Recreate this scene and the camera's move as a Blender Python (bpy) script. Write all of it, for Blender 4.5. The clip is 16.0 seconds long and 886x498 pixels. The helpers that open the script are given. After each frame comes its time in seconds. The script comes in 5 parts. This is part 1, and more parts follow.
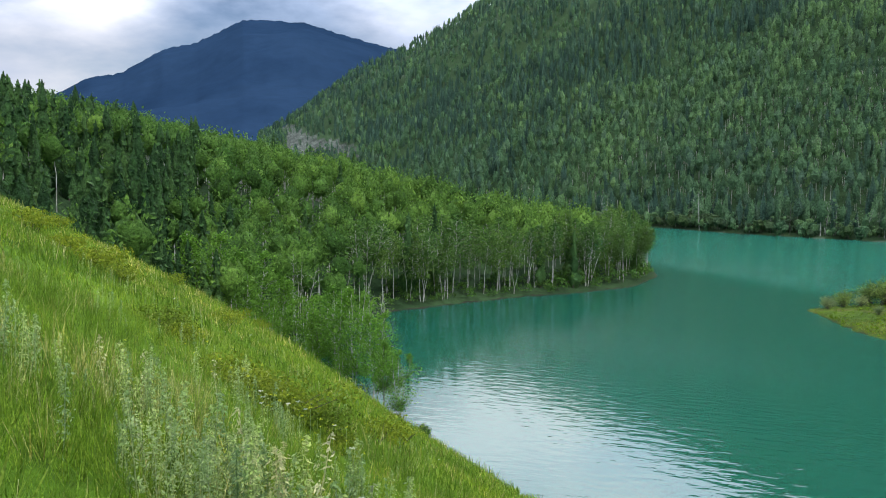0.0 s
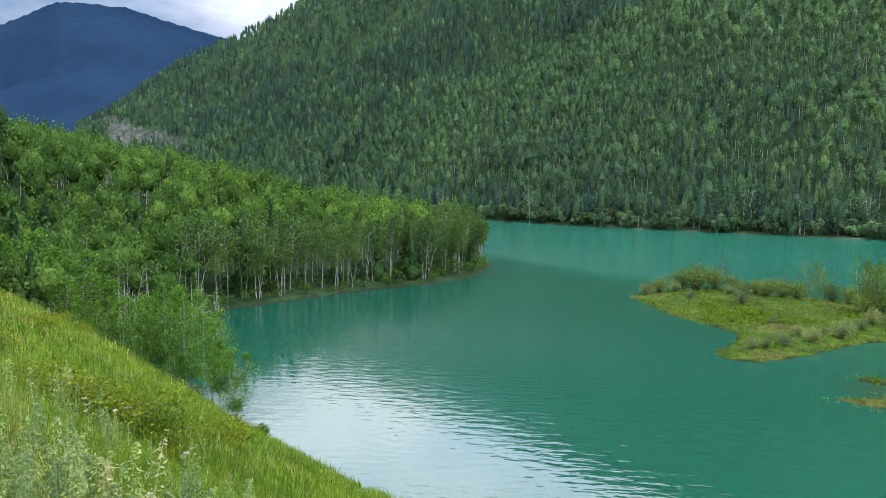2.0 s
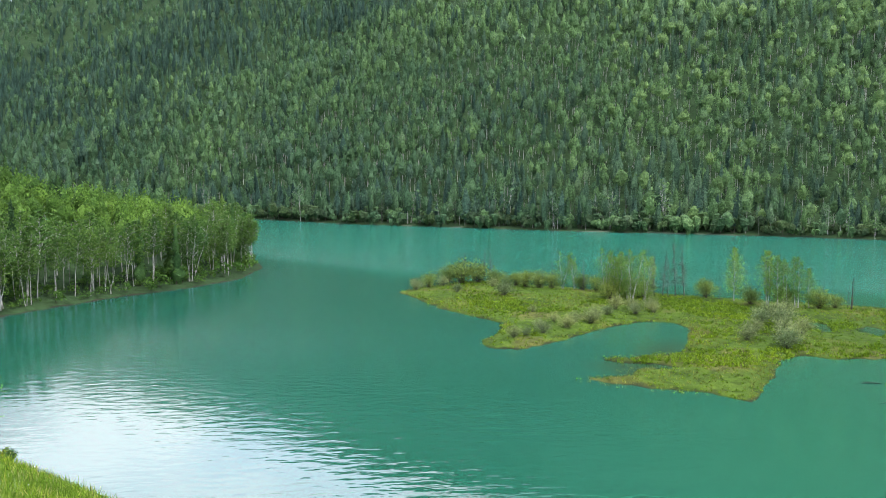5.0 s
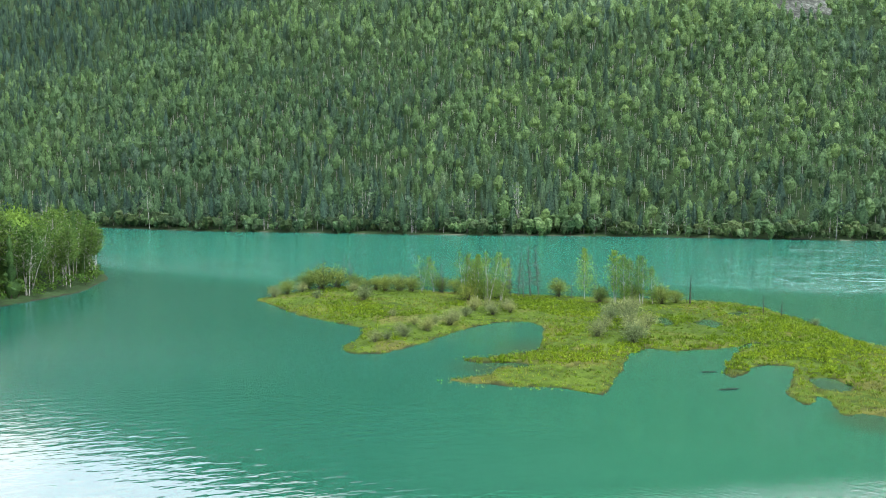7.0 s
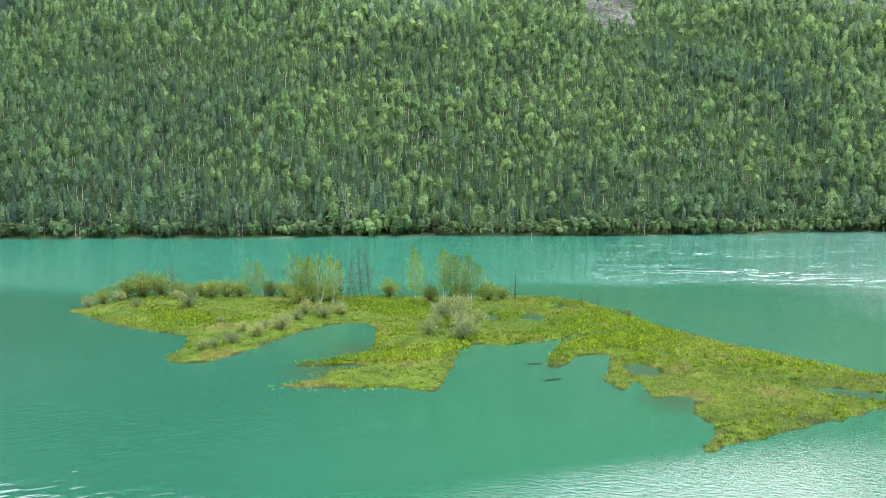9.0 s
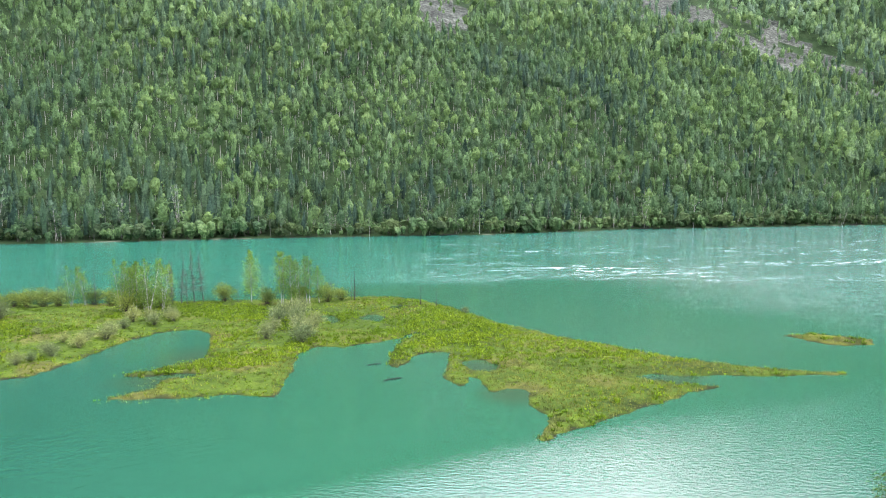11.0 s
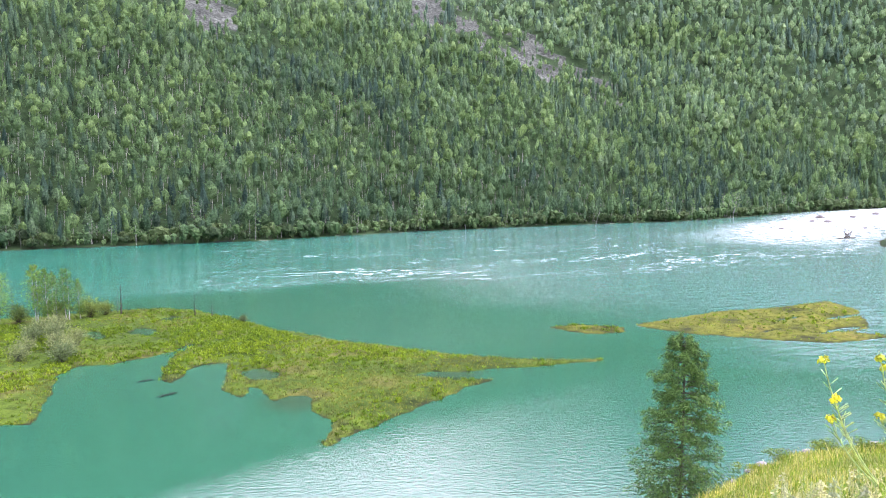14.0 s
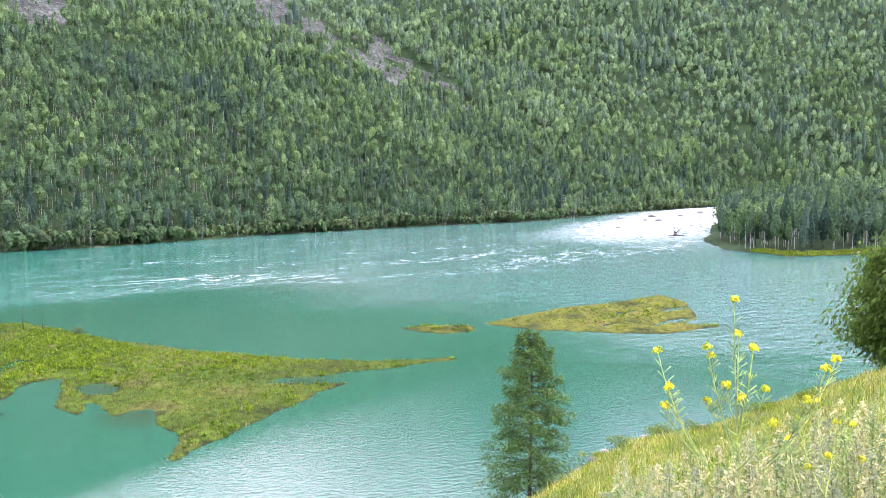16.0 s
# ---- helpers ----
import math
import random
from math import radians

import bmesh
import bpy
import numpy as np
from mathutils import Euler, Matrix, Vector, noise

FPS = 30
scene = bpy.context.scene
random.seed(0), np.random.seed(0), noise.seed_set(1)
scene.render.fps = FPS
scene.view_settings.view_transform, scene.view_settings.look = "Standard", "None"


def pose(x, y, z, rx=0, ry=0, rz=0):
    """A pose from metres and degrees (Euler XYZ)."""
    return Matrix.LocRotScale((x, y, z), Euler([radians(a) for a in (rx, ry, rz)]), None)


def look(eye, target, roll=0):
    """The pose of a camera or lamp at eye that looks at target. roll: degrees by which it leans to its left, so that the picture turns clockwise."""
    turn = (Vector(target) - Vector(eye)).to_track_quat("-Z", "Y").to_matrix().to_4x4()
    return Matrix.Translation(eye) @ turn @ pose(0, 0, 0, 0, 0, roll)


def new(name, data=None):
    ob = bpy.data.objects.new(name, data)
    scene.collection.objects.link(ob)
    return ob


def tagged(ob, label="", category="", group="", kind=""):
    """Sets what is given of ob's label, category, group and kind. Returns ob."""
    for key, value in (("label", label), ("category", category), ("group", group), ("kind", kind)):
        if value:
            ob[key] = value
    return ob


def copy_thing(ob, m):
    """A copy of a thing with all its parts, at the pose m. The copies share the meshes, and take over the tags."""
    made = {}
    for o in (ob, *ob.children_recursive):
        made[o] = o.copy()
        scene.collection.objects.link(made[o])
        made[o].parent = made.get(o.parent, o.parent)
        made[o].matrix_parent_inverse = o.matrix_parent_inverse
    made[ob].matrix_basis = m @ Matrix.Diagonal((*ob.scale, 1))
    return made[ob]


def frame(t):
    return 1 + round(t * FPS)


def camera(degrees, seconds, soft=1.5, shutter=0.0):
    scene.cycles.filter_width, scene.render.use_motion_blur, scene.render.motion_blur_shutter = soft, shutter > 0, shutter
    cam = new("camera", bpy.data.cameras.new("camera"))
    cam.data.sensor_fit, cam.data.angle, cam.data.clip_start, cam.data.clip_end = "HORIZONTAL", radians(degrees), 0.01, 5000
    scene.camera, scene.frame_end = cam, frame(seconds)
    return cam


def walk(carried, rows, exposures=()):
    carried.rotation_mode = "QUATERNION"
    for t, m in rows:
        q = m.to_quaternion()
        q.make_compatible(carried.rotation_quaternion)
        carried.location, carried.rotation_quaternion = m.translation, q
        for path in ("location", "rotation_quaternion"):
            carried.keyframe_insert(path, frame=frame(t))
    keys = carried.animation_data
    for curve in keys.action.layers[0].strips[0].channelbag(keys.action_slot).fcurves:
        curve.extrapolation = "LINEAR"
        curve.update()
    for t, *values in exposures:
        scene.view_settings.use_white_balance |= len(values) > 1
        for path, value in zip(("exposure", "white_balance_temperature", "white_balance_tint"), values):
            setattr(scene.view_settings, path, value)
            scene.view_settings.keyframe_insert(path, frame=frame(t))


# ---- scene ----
# ---------------------------------------------------------------- camera
cam = camera(56.37, 16.0, soft=1.0)
EYE = 25.0   # height of the eye over the water


def gaze(head, pitch, roll):
    """A pose at the eye: heading clockwise from +Y, pitch up, roll, all in degrees."""
    return pose(0, 0, EYE, 90 + pitch, 0, -head) @ pose(0, 0, 0, 0, 0, roll)


PATH = [(0.0, -43.44, -5.05, 0.22), (0.5, -40.57, -5.17, 0.37), (1.0, -37.61, -5.25, 0.4), (1.5, -34.8, -5.33, 0.37),
        (2.0, -32.19, -5.41, 0.33), (2.5, -29.65, -5.49, 0.31), (3.0, -27.02, -5.51, 0.33), (3.5, -24.2, -5.53, 0.42),
        (4.0, -21.42, -5.52, 0.47), (6.5, -9.2, -5.14, 0.3), (7.0, -6.63, -5.04, 0.23), (7.5, -4.08, -4.95, 0.13),
        (8.0, -1.1, -4.92, 0.01), (8.5, 2.26, -4.93, -0.01), (9.0, 5.13, -4.94, -0.03), (11.5, 19.13, -4.84, -0.14),
        (12.0, 21.83, -4.76, -0.22), (12.5, 24.2, -4.7, -0.28), (13.0, 26.46, -4.65, -0.31), (13.5, 29.03, -4.67, -0.36),
        (14.0, 31.64, -4.68, -0.43), (14.5, 34.06, -4.67, -0.45), (15.0, 36.74, -4.63, -0.55), (15.5, 39.45, -4.61, -0.58),
        (16.0, 41.97, -4.61, -0.63)]
walk(cam, [(t, gaze(h, p, r)) for t, h, p, r in PATH],
     exposures=[(0.0, -0.18, 6200, 15), (4.0, 0.22, 6250, 20), (7.0, 0.5, 6550, 19), (9.0, 0.74, 6700, 19), (12.0, 0.78, 6450, 33), (16.0, 0.8, 6250, 43)])

# ---------------------------------------------------------------- world and sun
SUN_HEAD, SUN_ELEV = 98.0, 56.0
world = bpy.data.worlds.new("sky")
scene.world = world
world.use_nodes = True
wn, wl = world.node_tree.nodes, world.node_tree.links
wn.clear()
w_out, w_bg = wn.new("ShaderNodeOutputWorld"), wn.new("ShaderNodeBackground")
sky = wn.new("ShaderNodeTexSky")
sky.sky_type, sky.sun_disc = "NISHITA", False
sky.sun_elevation, sky.sun_rotation = radians(SUN_ELEV), radians(SUN_HEAD)
sky.altitude, sky.air_density, sky.dust_density, sky.ozone_density = 1300, 1.0, 2.0, 1.0
# a broken deck of cloud over the blue
w_tc, w_map = wn.new("ShaderNodeTexCoord"), wn.new("ShaderNodeMapping")
w_map.inputs["Scale"].default_value = (1.0, 1.0, 2.6)
c_big, c_tone = wn.new("ShaderNodeTexNoise"), wn.new("ShaderNodeTexNoise")
c_big.inputs["Scale"].default_value, c_big.inputs["Detail"].default_value = 2.6, 7.0
c_big.inputs["Roughness"].default_value = 0.52
c_tone.inputs["Scale"].default_value, c_tone.inputs["Detail"].default_value = 3.4, 5.0
r_cover, r_tone = wn.new("ShaderNodeValToRGB"), wn.new("ShaderNodeValToRGB")
r_cover.color_ramp.elements[0].position, r_cover.color_ramp.elements[1].position = 0.4, 0.58
r_tone.color_ramp.elements[0].position, r_tone.color_ramp.elements[1].position = 0.36, 0.6
r_tone.color_ramp.elements[0].color, r_tone.color_ramp.elements[1].color = (6.6, 7.9, 9.9, 1), (11.5, 11.7, 11.9, 1)
w_mix = wn.new("ShaderNodeMix")
w_mix.data_type = "RGBA"
wl.new(w_tc.outputs["Generated"], w_map.inputs["Vector"])
wl.new(w_map.outputs["Vector"], c_big.inputs["Vector"])
wl.new(w_map.outputs["Vector"], c_tone.inputs["Vector"])
wl.new(c_big.outputs["Fac"], r_cover.inputs["Fac"])
wl.new(c_tone.outputs["Fac"], r_tone.inputs["Fac"])
wl.new(r_cover.outputs["Color"], w_mix.inputs[0])
wl.new(sky.outputs["Color"], w_mix.inputs[6])
# a cloud deck grows brighter towards the zenith
w_sep, w_up = wn.new("ShaderNodeSeparateXYZ"), wn.new("ShaderNodeMapRange")
w_up.interpolation_type = "SMOOTHSTEP"
for k, v in zip((1, 2, 3, 4), (0.12, 0.40, 0.84, 4.1)):
    w_up.inputs[k].default_value = v
wl.new(w_tc.outputs["Generated"], w_sep.inputs["Vector"])
wl.new(w_sep.outputs["Z"], w_up.inputs[0])
w_gain = wn.new("ShaderNodeVectorMath")
w_gain.operation = "SCALE"
wl.new(r_tone.outputs["Color"], w_gain.inputs[0])
wl.new(w_up.outputs[0], w_gain.inputs["Scale"])
wl.new(w_gain.outputs["Vector"], w_mix.inputs[7])
wl.new(w_mix.outputs[2], w_bg.inputs["Color"])
wl.new(w_bg.outputs["Background"], w_out.inputs["Surface"])
w_bg.inputs["Strength"].default_value = 0.1

sun = new("sun", bpy.data.lights.new("sun", "SUN"))
sun.data.energy, sun.data.angle, sun.data.color = 2.4, radians(6), (1.0, 0.955, 0.88)
_h, _e = radians(SUN_HEAD), radians(SUN_ELEV)
sun.matrix_world = look((math.sin(_h) * math.cos(_e) * 100, math.cos(_h) * math.cos(_e) * 100, math.sin(_e) * 100 + 25), (0, 0, 25))


# ---------------------------------------------------------------- materials
def shader(name):
    m = bpy.data.materials.new(name)
    m.use_nodes = True
    return m, m.node_tree.nodes, m.node_tree.links, m.node_tree.nodes["Principled BSDF"]


def noise_node(nodes, links, scale, detail=5.0, rough=0.55, stretch=None, coord="Object"):
    tc, n = nodes.new("ShaderNodeTexCoord"), nodes.new("ShaderNodeTexNoise")
    n.inputs["Scale"].default_value, n.inputs["Detail"].default_value, n.inputs["Roughness"].default_value = scale, detail, rough
    if stretch:
        mp = nodes.new("ShaderNodeMapping")
        mp.inputs["Scale"].default_value = stretch
        links.new(tc.outputs[coord], mp.inputs["Vector"])
        links.new(mp.outputs["Vector"], n.inputs["Vector"])
    else:
        links.new(tc.outputs[coord], n.inputs["Vector"])
    return n


def ramp(nodes, links, source, stops):
    r = nodes.new("ShaderNodeValToRGB")
    els = r.color_ramp.elements
    while len(els) < len(stops):
        els.new(0.5)
    for el, (pos, col) in zip(els, stops):
        el.position, el.color = pos, (*col, 1) if len(col) == 3 else col
    links.new(source, r.inputs["Fac"])
    return r


def mixer(nodes, links, fac, a, b, blend="MIX"):
    m = nodes.new("ShaderNodeMix")
    m.data_type, m.blend_type = "RGBA", blend
    for socket, value in ((m.inputs[0], fac), (m.inputs[6], a), (m.inputs[7], b)):
        if hasattr(value, "is_linked"):
            links.new(value, socket)
        else:
            socket.default_value = value if not isinstance(value, tuple) else (*value, 1)
    return m.outputs[2]


def bumped(nodes, links, bsdf, height, strength, distance):
    b = nodes.new("ShaderNodeBump")
    b.inputs["Strength"].default_value, b.inputs["Distance"].default_value = strength, distance
    links.new(height, b.inputs["Height"])
    links.new(b.outputs["Normal"], bsdf.inputs["Normal"])


def surface(name, stops, big=0.15, fine=2.0, bump=0.3, bump_size=0.2, rough=0.9, stops_fine=None):
    """Earth, grass, rock or bark: two scales of noise in the colour, the finer one also as relief."""
    m, n, l, p = shader(name)
    a, b = noise_node(n, l, big, 6), noise_node(n, l, fine, 6, 0.65)
    col = ramp(n, l, a.outputs["Fac"], stops).outputs["Color"]
    dark = ramp(n, l, b.outputs["Fac"], stops_fine or [(0.3, (0.55, 0.55, 0.55)), (0.7, (1.35, 1.35, 1.35))]).outputs["Color"]
    l.new(mixer(n, l, 1.0, col, dark, "MULTIPLY"), p.inputs["Base Color"])
    p.inputs["Roughness"].default_value = rough
    p.inputs["Specular IOR Level"].default_value = 0.06
    bumped(n, l, p, b.outputs["Fac"], bump, bump_size)
    return m


TONES = [(0.0, (0.62, 0.74, 0.72)), (0.45, (0.95, 0.98, 0.9)), (0.8, (1.12, 1.1, 0.9)), (1.0, (1.28, 1.2, 0.92))]
# tones of the far trees; the bluish dark and pale ends imitate distance haze
FAR_HAZE_TONES = [(0.0, (0.58, 0.67, 0.8)), (0.4, (0.88, 0.93, 0.86)), (0.7, (1.14, 1.14, 1.06)), (1.0, (1.3, 1.26, 1.5))]


def foliage(name, dark, mid, light, glow=0.3, per_object=False, grain=3.0, tones=TONES):
    """Leaves: colour by clump and by tree, some light coming through."""
    m, n, l, p = shader(name)
    geo = n.new("ShaderNodeNewGeometry")
    leaf = ramp(n, l, geo.outputs["Random Per Island"], [(0.0, dark), (0.5, mid), (1.0, light)]).outputs["Color"]
    if per_object:
        info = n.new("ShaderNodeObjectInfo")
        tree = info.outputs["Random"]
    else:
        at = n.new("ShaderNodeAttribute")
        at.attribute_name = "tint"
        tree = at.outputs["Fac"]
    tone = ramp(n, l, tree, tones).outputs["Color"]
    col = mixer(n, l, 1.0, leaf, tone, "MULTIPLY")
    fine = noise_node(n, l, grain, 3, 0.7)
    speck = ramp(n, l, fine.outputs["Fac"], [(0.32, (0.5, 0.5, 0.55)), (0.52, (1.0, 1.0, 1.0)), (0.68, (1.45, 1.4, 1.28))]).outputs["Color"]
    col = mixer(n, l, 1.0, col, speck, "MULTIPLY")
    bumped(n, l, p, fine.outputs["Fac"], 0.45 if per_object else 1.0, 1.6 / grain)
    l.new(col, p.inputs["Base Color"])
    p.inputs["Roughness"].default_value = 0.6
    p.inputs["Specular IOR Level"].default_value = 0.12
    tr, mx = n.new("ShaderNodeBsdfTranslucent"), n.new("ShaderNodeMixShader")
    l.new(col, tr.inputs["Color"])
    mx.inputs["Fac"].default_value = glow
    l.new(p.outputs["BSDF"], mx.inputs[1])
    l.new(tr.outputs["BSDF"], mx.inputs[2])
    l.new(mx.outputs["Shader"], n["Material Output"].inputs["Surface"])
    return m


M_HILL = surface("meadow", [(0.3, (0.048, 0.105, 0.007)), (0.5, (0.1, 0.185, 0.011)), (0.7, (0.16, 0.21, 0.016))], 0.12, 3.0, 0.6, 0.3)
M_FOREST_FLOOR = surface("forest_floor", [(0.35, (0.019, 0.042, 0.015)), (0.6, (0.036, 0.07, 0.026))], 0.05, 0.6, 0.6, 1.0)


def shore_rim(m, gravel, low, high):
    """Mixes a gravel colour into the lowest strip of ground beside the water."""
    n, l, p = m.node_tree.nodes, m.node_tree.links, m.node_tree.nodes["Principled BSDF"]
    tc, sep = n.new("ShaderNodeTexCoord"), n.new("ShaderNodeSeparateXYZ")
    l.new(tc.outputs["Object"], sep.inputs["Vector"])
    wob = noise_node(n, l, 0.35, 4)
    add = n.new("ShaderNodeMath")
    add.operation = "MULTIPLY_ADD"
    l.new(wob.outputs["Fac"], add.inputs[0])
    add.inputs[1].default_value = 0.8
    l.new(sep.outputs["Z"], add.inputs[2])
    band = ramp(n, l, add.outputs[0], [(low, (1, 1, 1)), (high, (0, 0, 0))]).outputs["Color"]
    old = p.inputs["Base Color"].links[0].from_socket
    l.new(mixer(n, l, band, old, gravel), p.inputs["Base Color"])


shore_rim(M_FOREST_FLOOR, (0.036, 0.031, 0.022), 0.42, 0.55)
M_SCREE = surface("scree_rock", [(0.35, (0.042, 0.05, 0.04)), (0.6, (0.095, 0.11, 0.088))], 0.06, 0.4, 1.0, 1.5, stops_fine=[(0.36, (0.35, 0.35, 0.35)), (0.5, (0.9, 0.9, 0.9)), (0.64, (1.9, 1.9, 1.9))])
M_BED = surface("river_bed", [(0.35, (0.05, 0.07, 0.05)), (0.6, (0.1, 0.12, 0.08))], 0.1, 1.0)
M_ISLAND = surface("marsh_turf", [(0.32, (0.028, 0.046, 0.01)), (0.45, (0.045, 0.08, 0.011)), (0.54, (0.06, 0.1, 0.012)), (0.62, (0.08, 0.088, 0.023))], 0.07, 0.7, 0.9, 0.5,
                   stops_fine=[(0.32, (0.4, 0.45, 0.4)), (0.5, (0.95, 1.0, 0.9)), (0.68, (1.4, 1.35, 1.2))])
M_MOSS = surface("moss_turf", [(0.34, (0.028, 0.036, 0.013)), (0.43, (0.066, 0.08, 0.015)), (0.56, (0.096, 0.112, 0.017)), (0.72, (0.11, 0.1, 0.028))], 0.12, 0.8, 0.9, 0.4,
                 stops_fine=[(0.32, (0.4, 0.4, 0.4)), (0.5, (1.0, 1.0, 0.9)), (0.68, (1.4, 1.35, 1.2))])
# dark forest kilometres off: the blue of the haze is painted into its colour
M_HAZE_BLUE = surface("haze_blue_forest", [(0.35, (0.0115, 0.027, 0.055)), (0.65, (0.0165, 0.036, 0.07))], 0.003, 0.02, 0.3, 6, stops_fine=[(0.3, (0.9, 0.9, 0.9)), (0.7, (1.1, 1.1, 1.1))])
M_HAZE_BLUE.node_tree.nodes["Principled BSDF"].inputs["Specular IOR Level"].default_value = 0.0
M_BIRCH_BARK = surface("birch_bark", [(0.35, (0.26, 0.25, 0.23)), (0.6, (0.55, 0.54, 0.5))], 0.8, 4.0, 0.3, 0.05)
M_DARK_BARK = surface("dark_bark", [(0.35, (0.042, 0.036, 0.027)), (0.6, (0.095, 0.084, 0.064))], 1.0, 5.0, 0.6, 0.05)
M_WET_WOOD = surface("wet_wood", [(0.35, (0.016, 0.02, 0.015)), (0.6, (0.034, 0.04, 0.03))], 1.0, 5.0, 0.5, 0.05)
M_GREY_WOOD = surface("weathered_wood", [(0.35, (0.058, 0.066, 0.05)), (0.6, (0.125, 0.138, 0.108))], 1.0, 5.0, 0.5, 0.05)
M_LEAF_FAR = foliage("leaf_far_birch", (0.09, 0.175, 0.07), (0.148, 0.265, 0.1), (0.2, 0.33, 0.132), 0.32, grain=1.1, tones=FAR_HAZE_TONES)
M_LEAF_WARM = foliage("leaf_far_yellowish", (0.1, 0.182, 0.066), (0.162, 0.275, 0.094), (0.22, 0.345, 0.125), 0.32, grain=1.1, tones=FAR_HAZE_TONES)
M_LEAF_DULL = foliage("leaf_far_greyish", (0.08, 0.148, 0.074), (0.124, 0.212, 0.104), (0.174, 0.272, 0.14), 0.3, grain=1.1, tones=FAR_HAZE_TONES)
M_NEEDLE_FAR = foliage("needle_far", (0.048, 0.102, 0.06), (0.08, 0.155, 0.086), (0.12, 0.212, 0.115), 0.25, grain=1.3, tones=FAR_HAZE_TONES)
M_BANK = foliage("bank_brush", (0.062, 0.108, 0.04), (0.1, 0.162, 0.06), (0.15, 0.222, 0.09), 0.3, grain=1.5, tones=FAR_HAZE_TONES)
# lightened so that the spit's canopy looks sunlit on top
M_LEAF_SPIT = foliage("leaf_birch", (0.06, 0.135, 0.024), (0.108, 0.22, 0.038), (0.17, 0.31, 0.058), 0.35, grain=2.0)
M_NEEDLE_SPIT = foliage("needle_spit", (0.03, 0.078, 0.026), (0.055, 0.125, 0.036), (0.09, 0.18, 0.05), 0.25, grain=2.0)
M_LEAF_TREE = foliage("leaf_birch_single", (0.09, 0.175, 0.034), (0.155, 0.275, 0.052), (0.23, 0.365, 0.08), 0.5, True)
# birch leaf repeated darker: shade of the wood's front put into the colour
M_LEAF_EDGE_SHADE = foliage("leaf_birch_shore_shaded", (0.05, 0.112, 0.026), (0.09, 0.18, 0.04), (0.14, 0.25, 0.06), 0.4, True)
M_LEAF_ASPEN = foliage("leaf_aspen", (0.078, 0.186, 0.024), (0.13, 0.275, 0.037), (0.19, 0.355, 0.058), 0.5, True)
M_LEAF_BROAD = foliage("leaf_broad", (0.055, 0.115, 0.024), (0.095, 0.175, 0.036), (0.15, 0.24, 0.058), 0.55, True)
M_LEAF_DARK = foliage("leaf_willow", (0.03, 0.07, 0.02), (0.065, 0.125, 0.03), (0.12, 0.19, 0.06), 0.3, True)
M_NEEDLE = foliage("needle_larch", (0.046, 0.11, 0.032), (0.084, 0.17, 0.048), (0.132, 0.232, 0.07), 0.35, True)
M_BUSH = foliage("leaf_bush", (0.11, 0.165, 0.036), (0.185, 0.26, 0.06), (0.265, 0.34, 0.1), 0.45, True)
M_BUSH_GREY = foliage("leaf_grey_willow", (0.15, 0.205, 0.075), (0.23, 0.285, 0.115), (0.32, 0.37, 0.18), 0.45, True)
M_GRASS = foliage("grass_blades", (0.115, 0.21, 0.013), (0.2, 0.315, 0.024), (0.31, 0.41, 0.05), 0.45, grain=6)
M_GRASS_PALE = foliage("pale_grass", (0.34, 0.33, 0.065), (0.49, 0.465, 0.125), (0.63, 0.595, 0.26), 0.4, grain=8)
M_SAGE = foliage("sage_plumes", (0.26, 0.38, 0.13), (0.37, 0.49, 0.2), (0.5, 0.59, 0.3), 0.5, grain=30)
M_YELLOW = foliage("yellow_petals", (0.6, 0.56, 0.02), (0.75, 0.72, 0.04), (0.82, 0.8, 0.1), 0.4, True, 60)
M_WHITE = foliage("white_petals", (0.55, 0.55, 0.5), (0.7, 0.7, 0.66), (0.8, 0.8, 0.78), 0.3, grain=60)
M_STEM = foliage("mustard_stem", (0.42, 0.54, 0.2), (0.52, 0.62, 0.27), (0.6, 0.68, 0.36), 0.5, True, 40)
M_DRY = foliage("dry_shoots", (0.41, 0.43, 0.22), (0.54, 0.55, 0.32), (0.67, 0.66, 0.44), 0.45, grain=30)
M_ROCK = surface("boulder_rock", [(0.35, (0.12, 0.11, 0.1)), (0.6, (0.28, 0.26, 0.24))], 0.5, 3.0, 0.8, 0.2)
M_STONE_PALE = surface("pale_stone", [(0.35, (0.17, 0.16, 0.145)), (0.6, (0.34, 0.33, 0.31))], 0.8, 4.0, 0.5, 0.1)
M_MARSH = foliage("marsh_grass", (0.092, 0.168, 0.01), (0.162, 0.266, 0.015), (0.235, 0.345, 0.026), 0.45, grain=2.0)
M_STRAW = foliage("straw_sedge", (0.11, 0.135, 0.026), (0.185, 0.215, 0.045), (0.3, 0.315, 0.1), 0.45, grain=2.0)


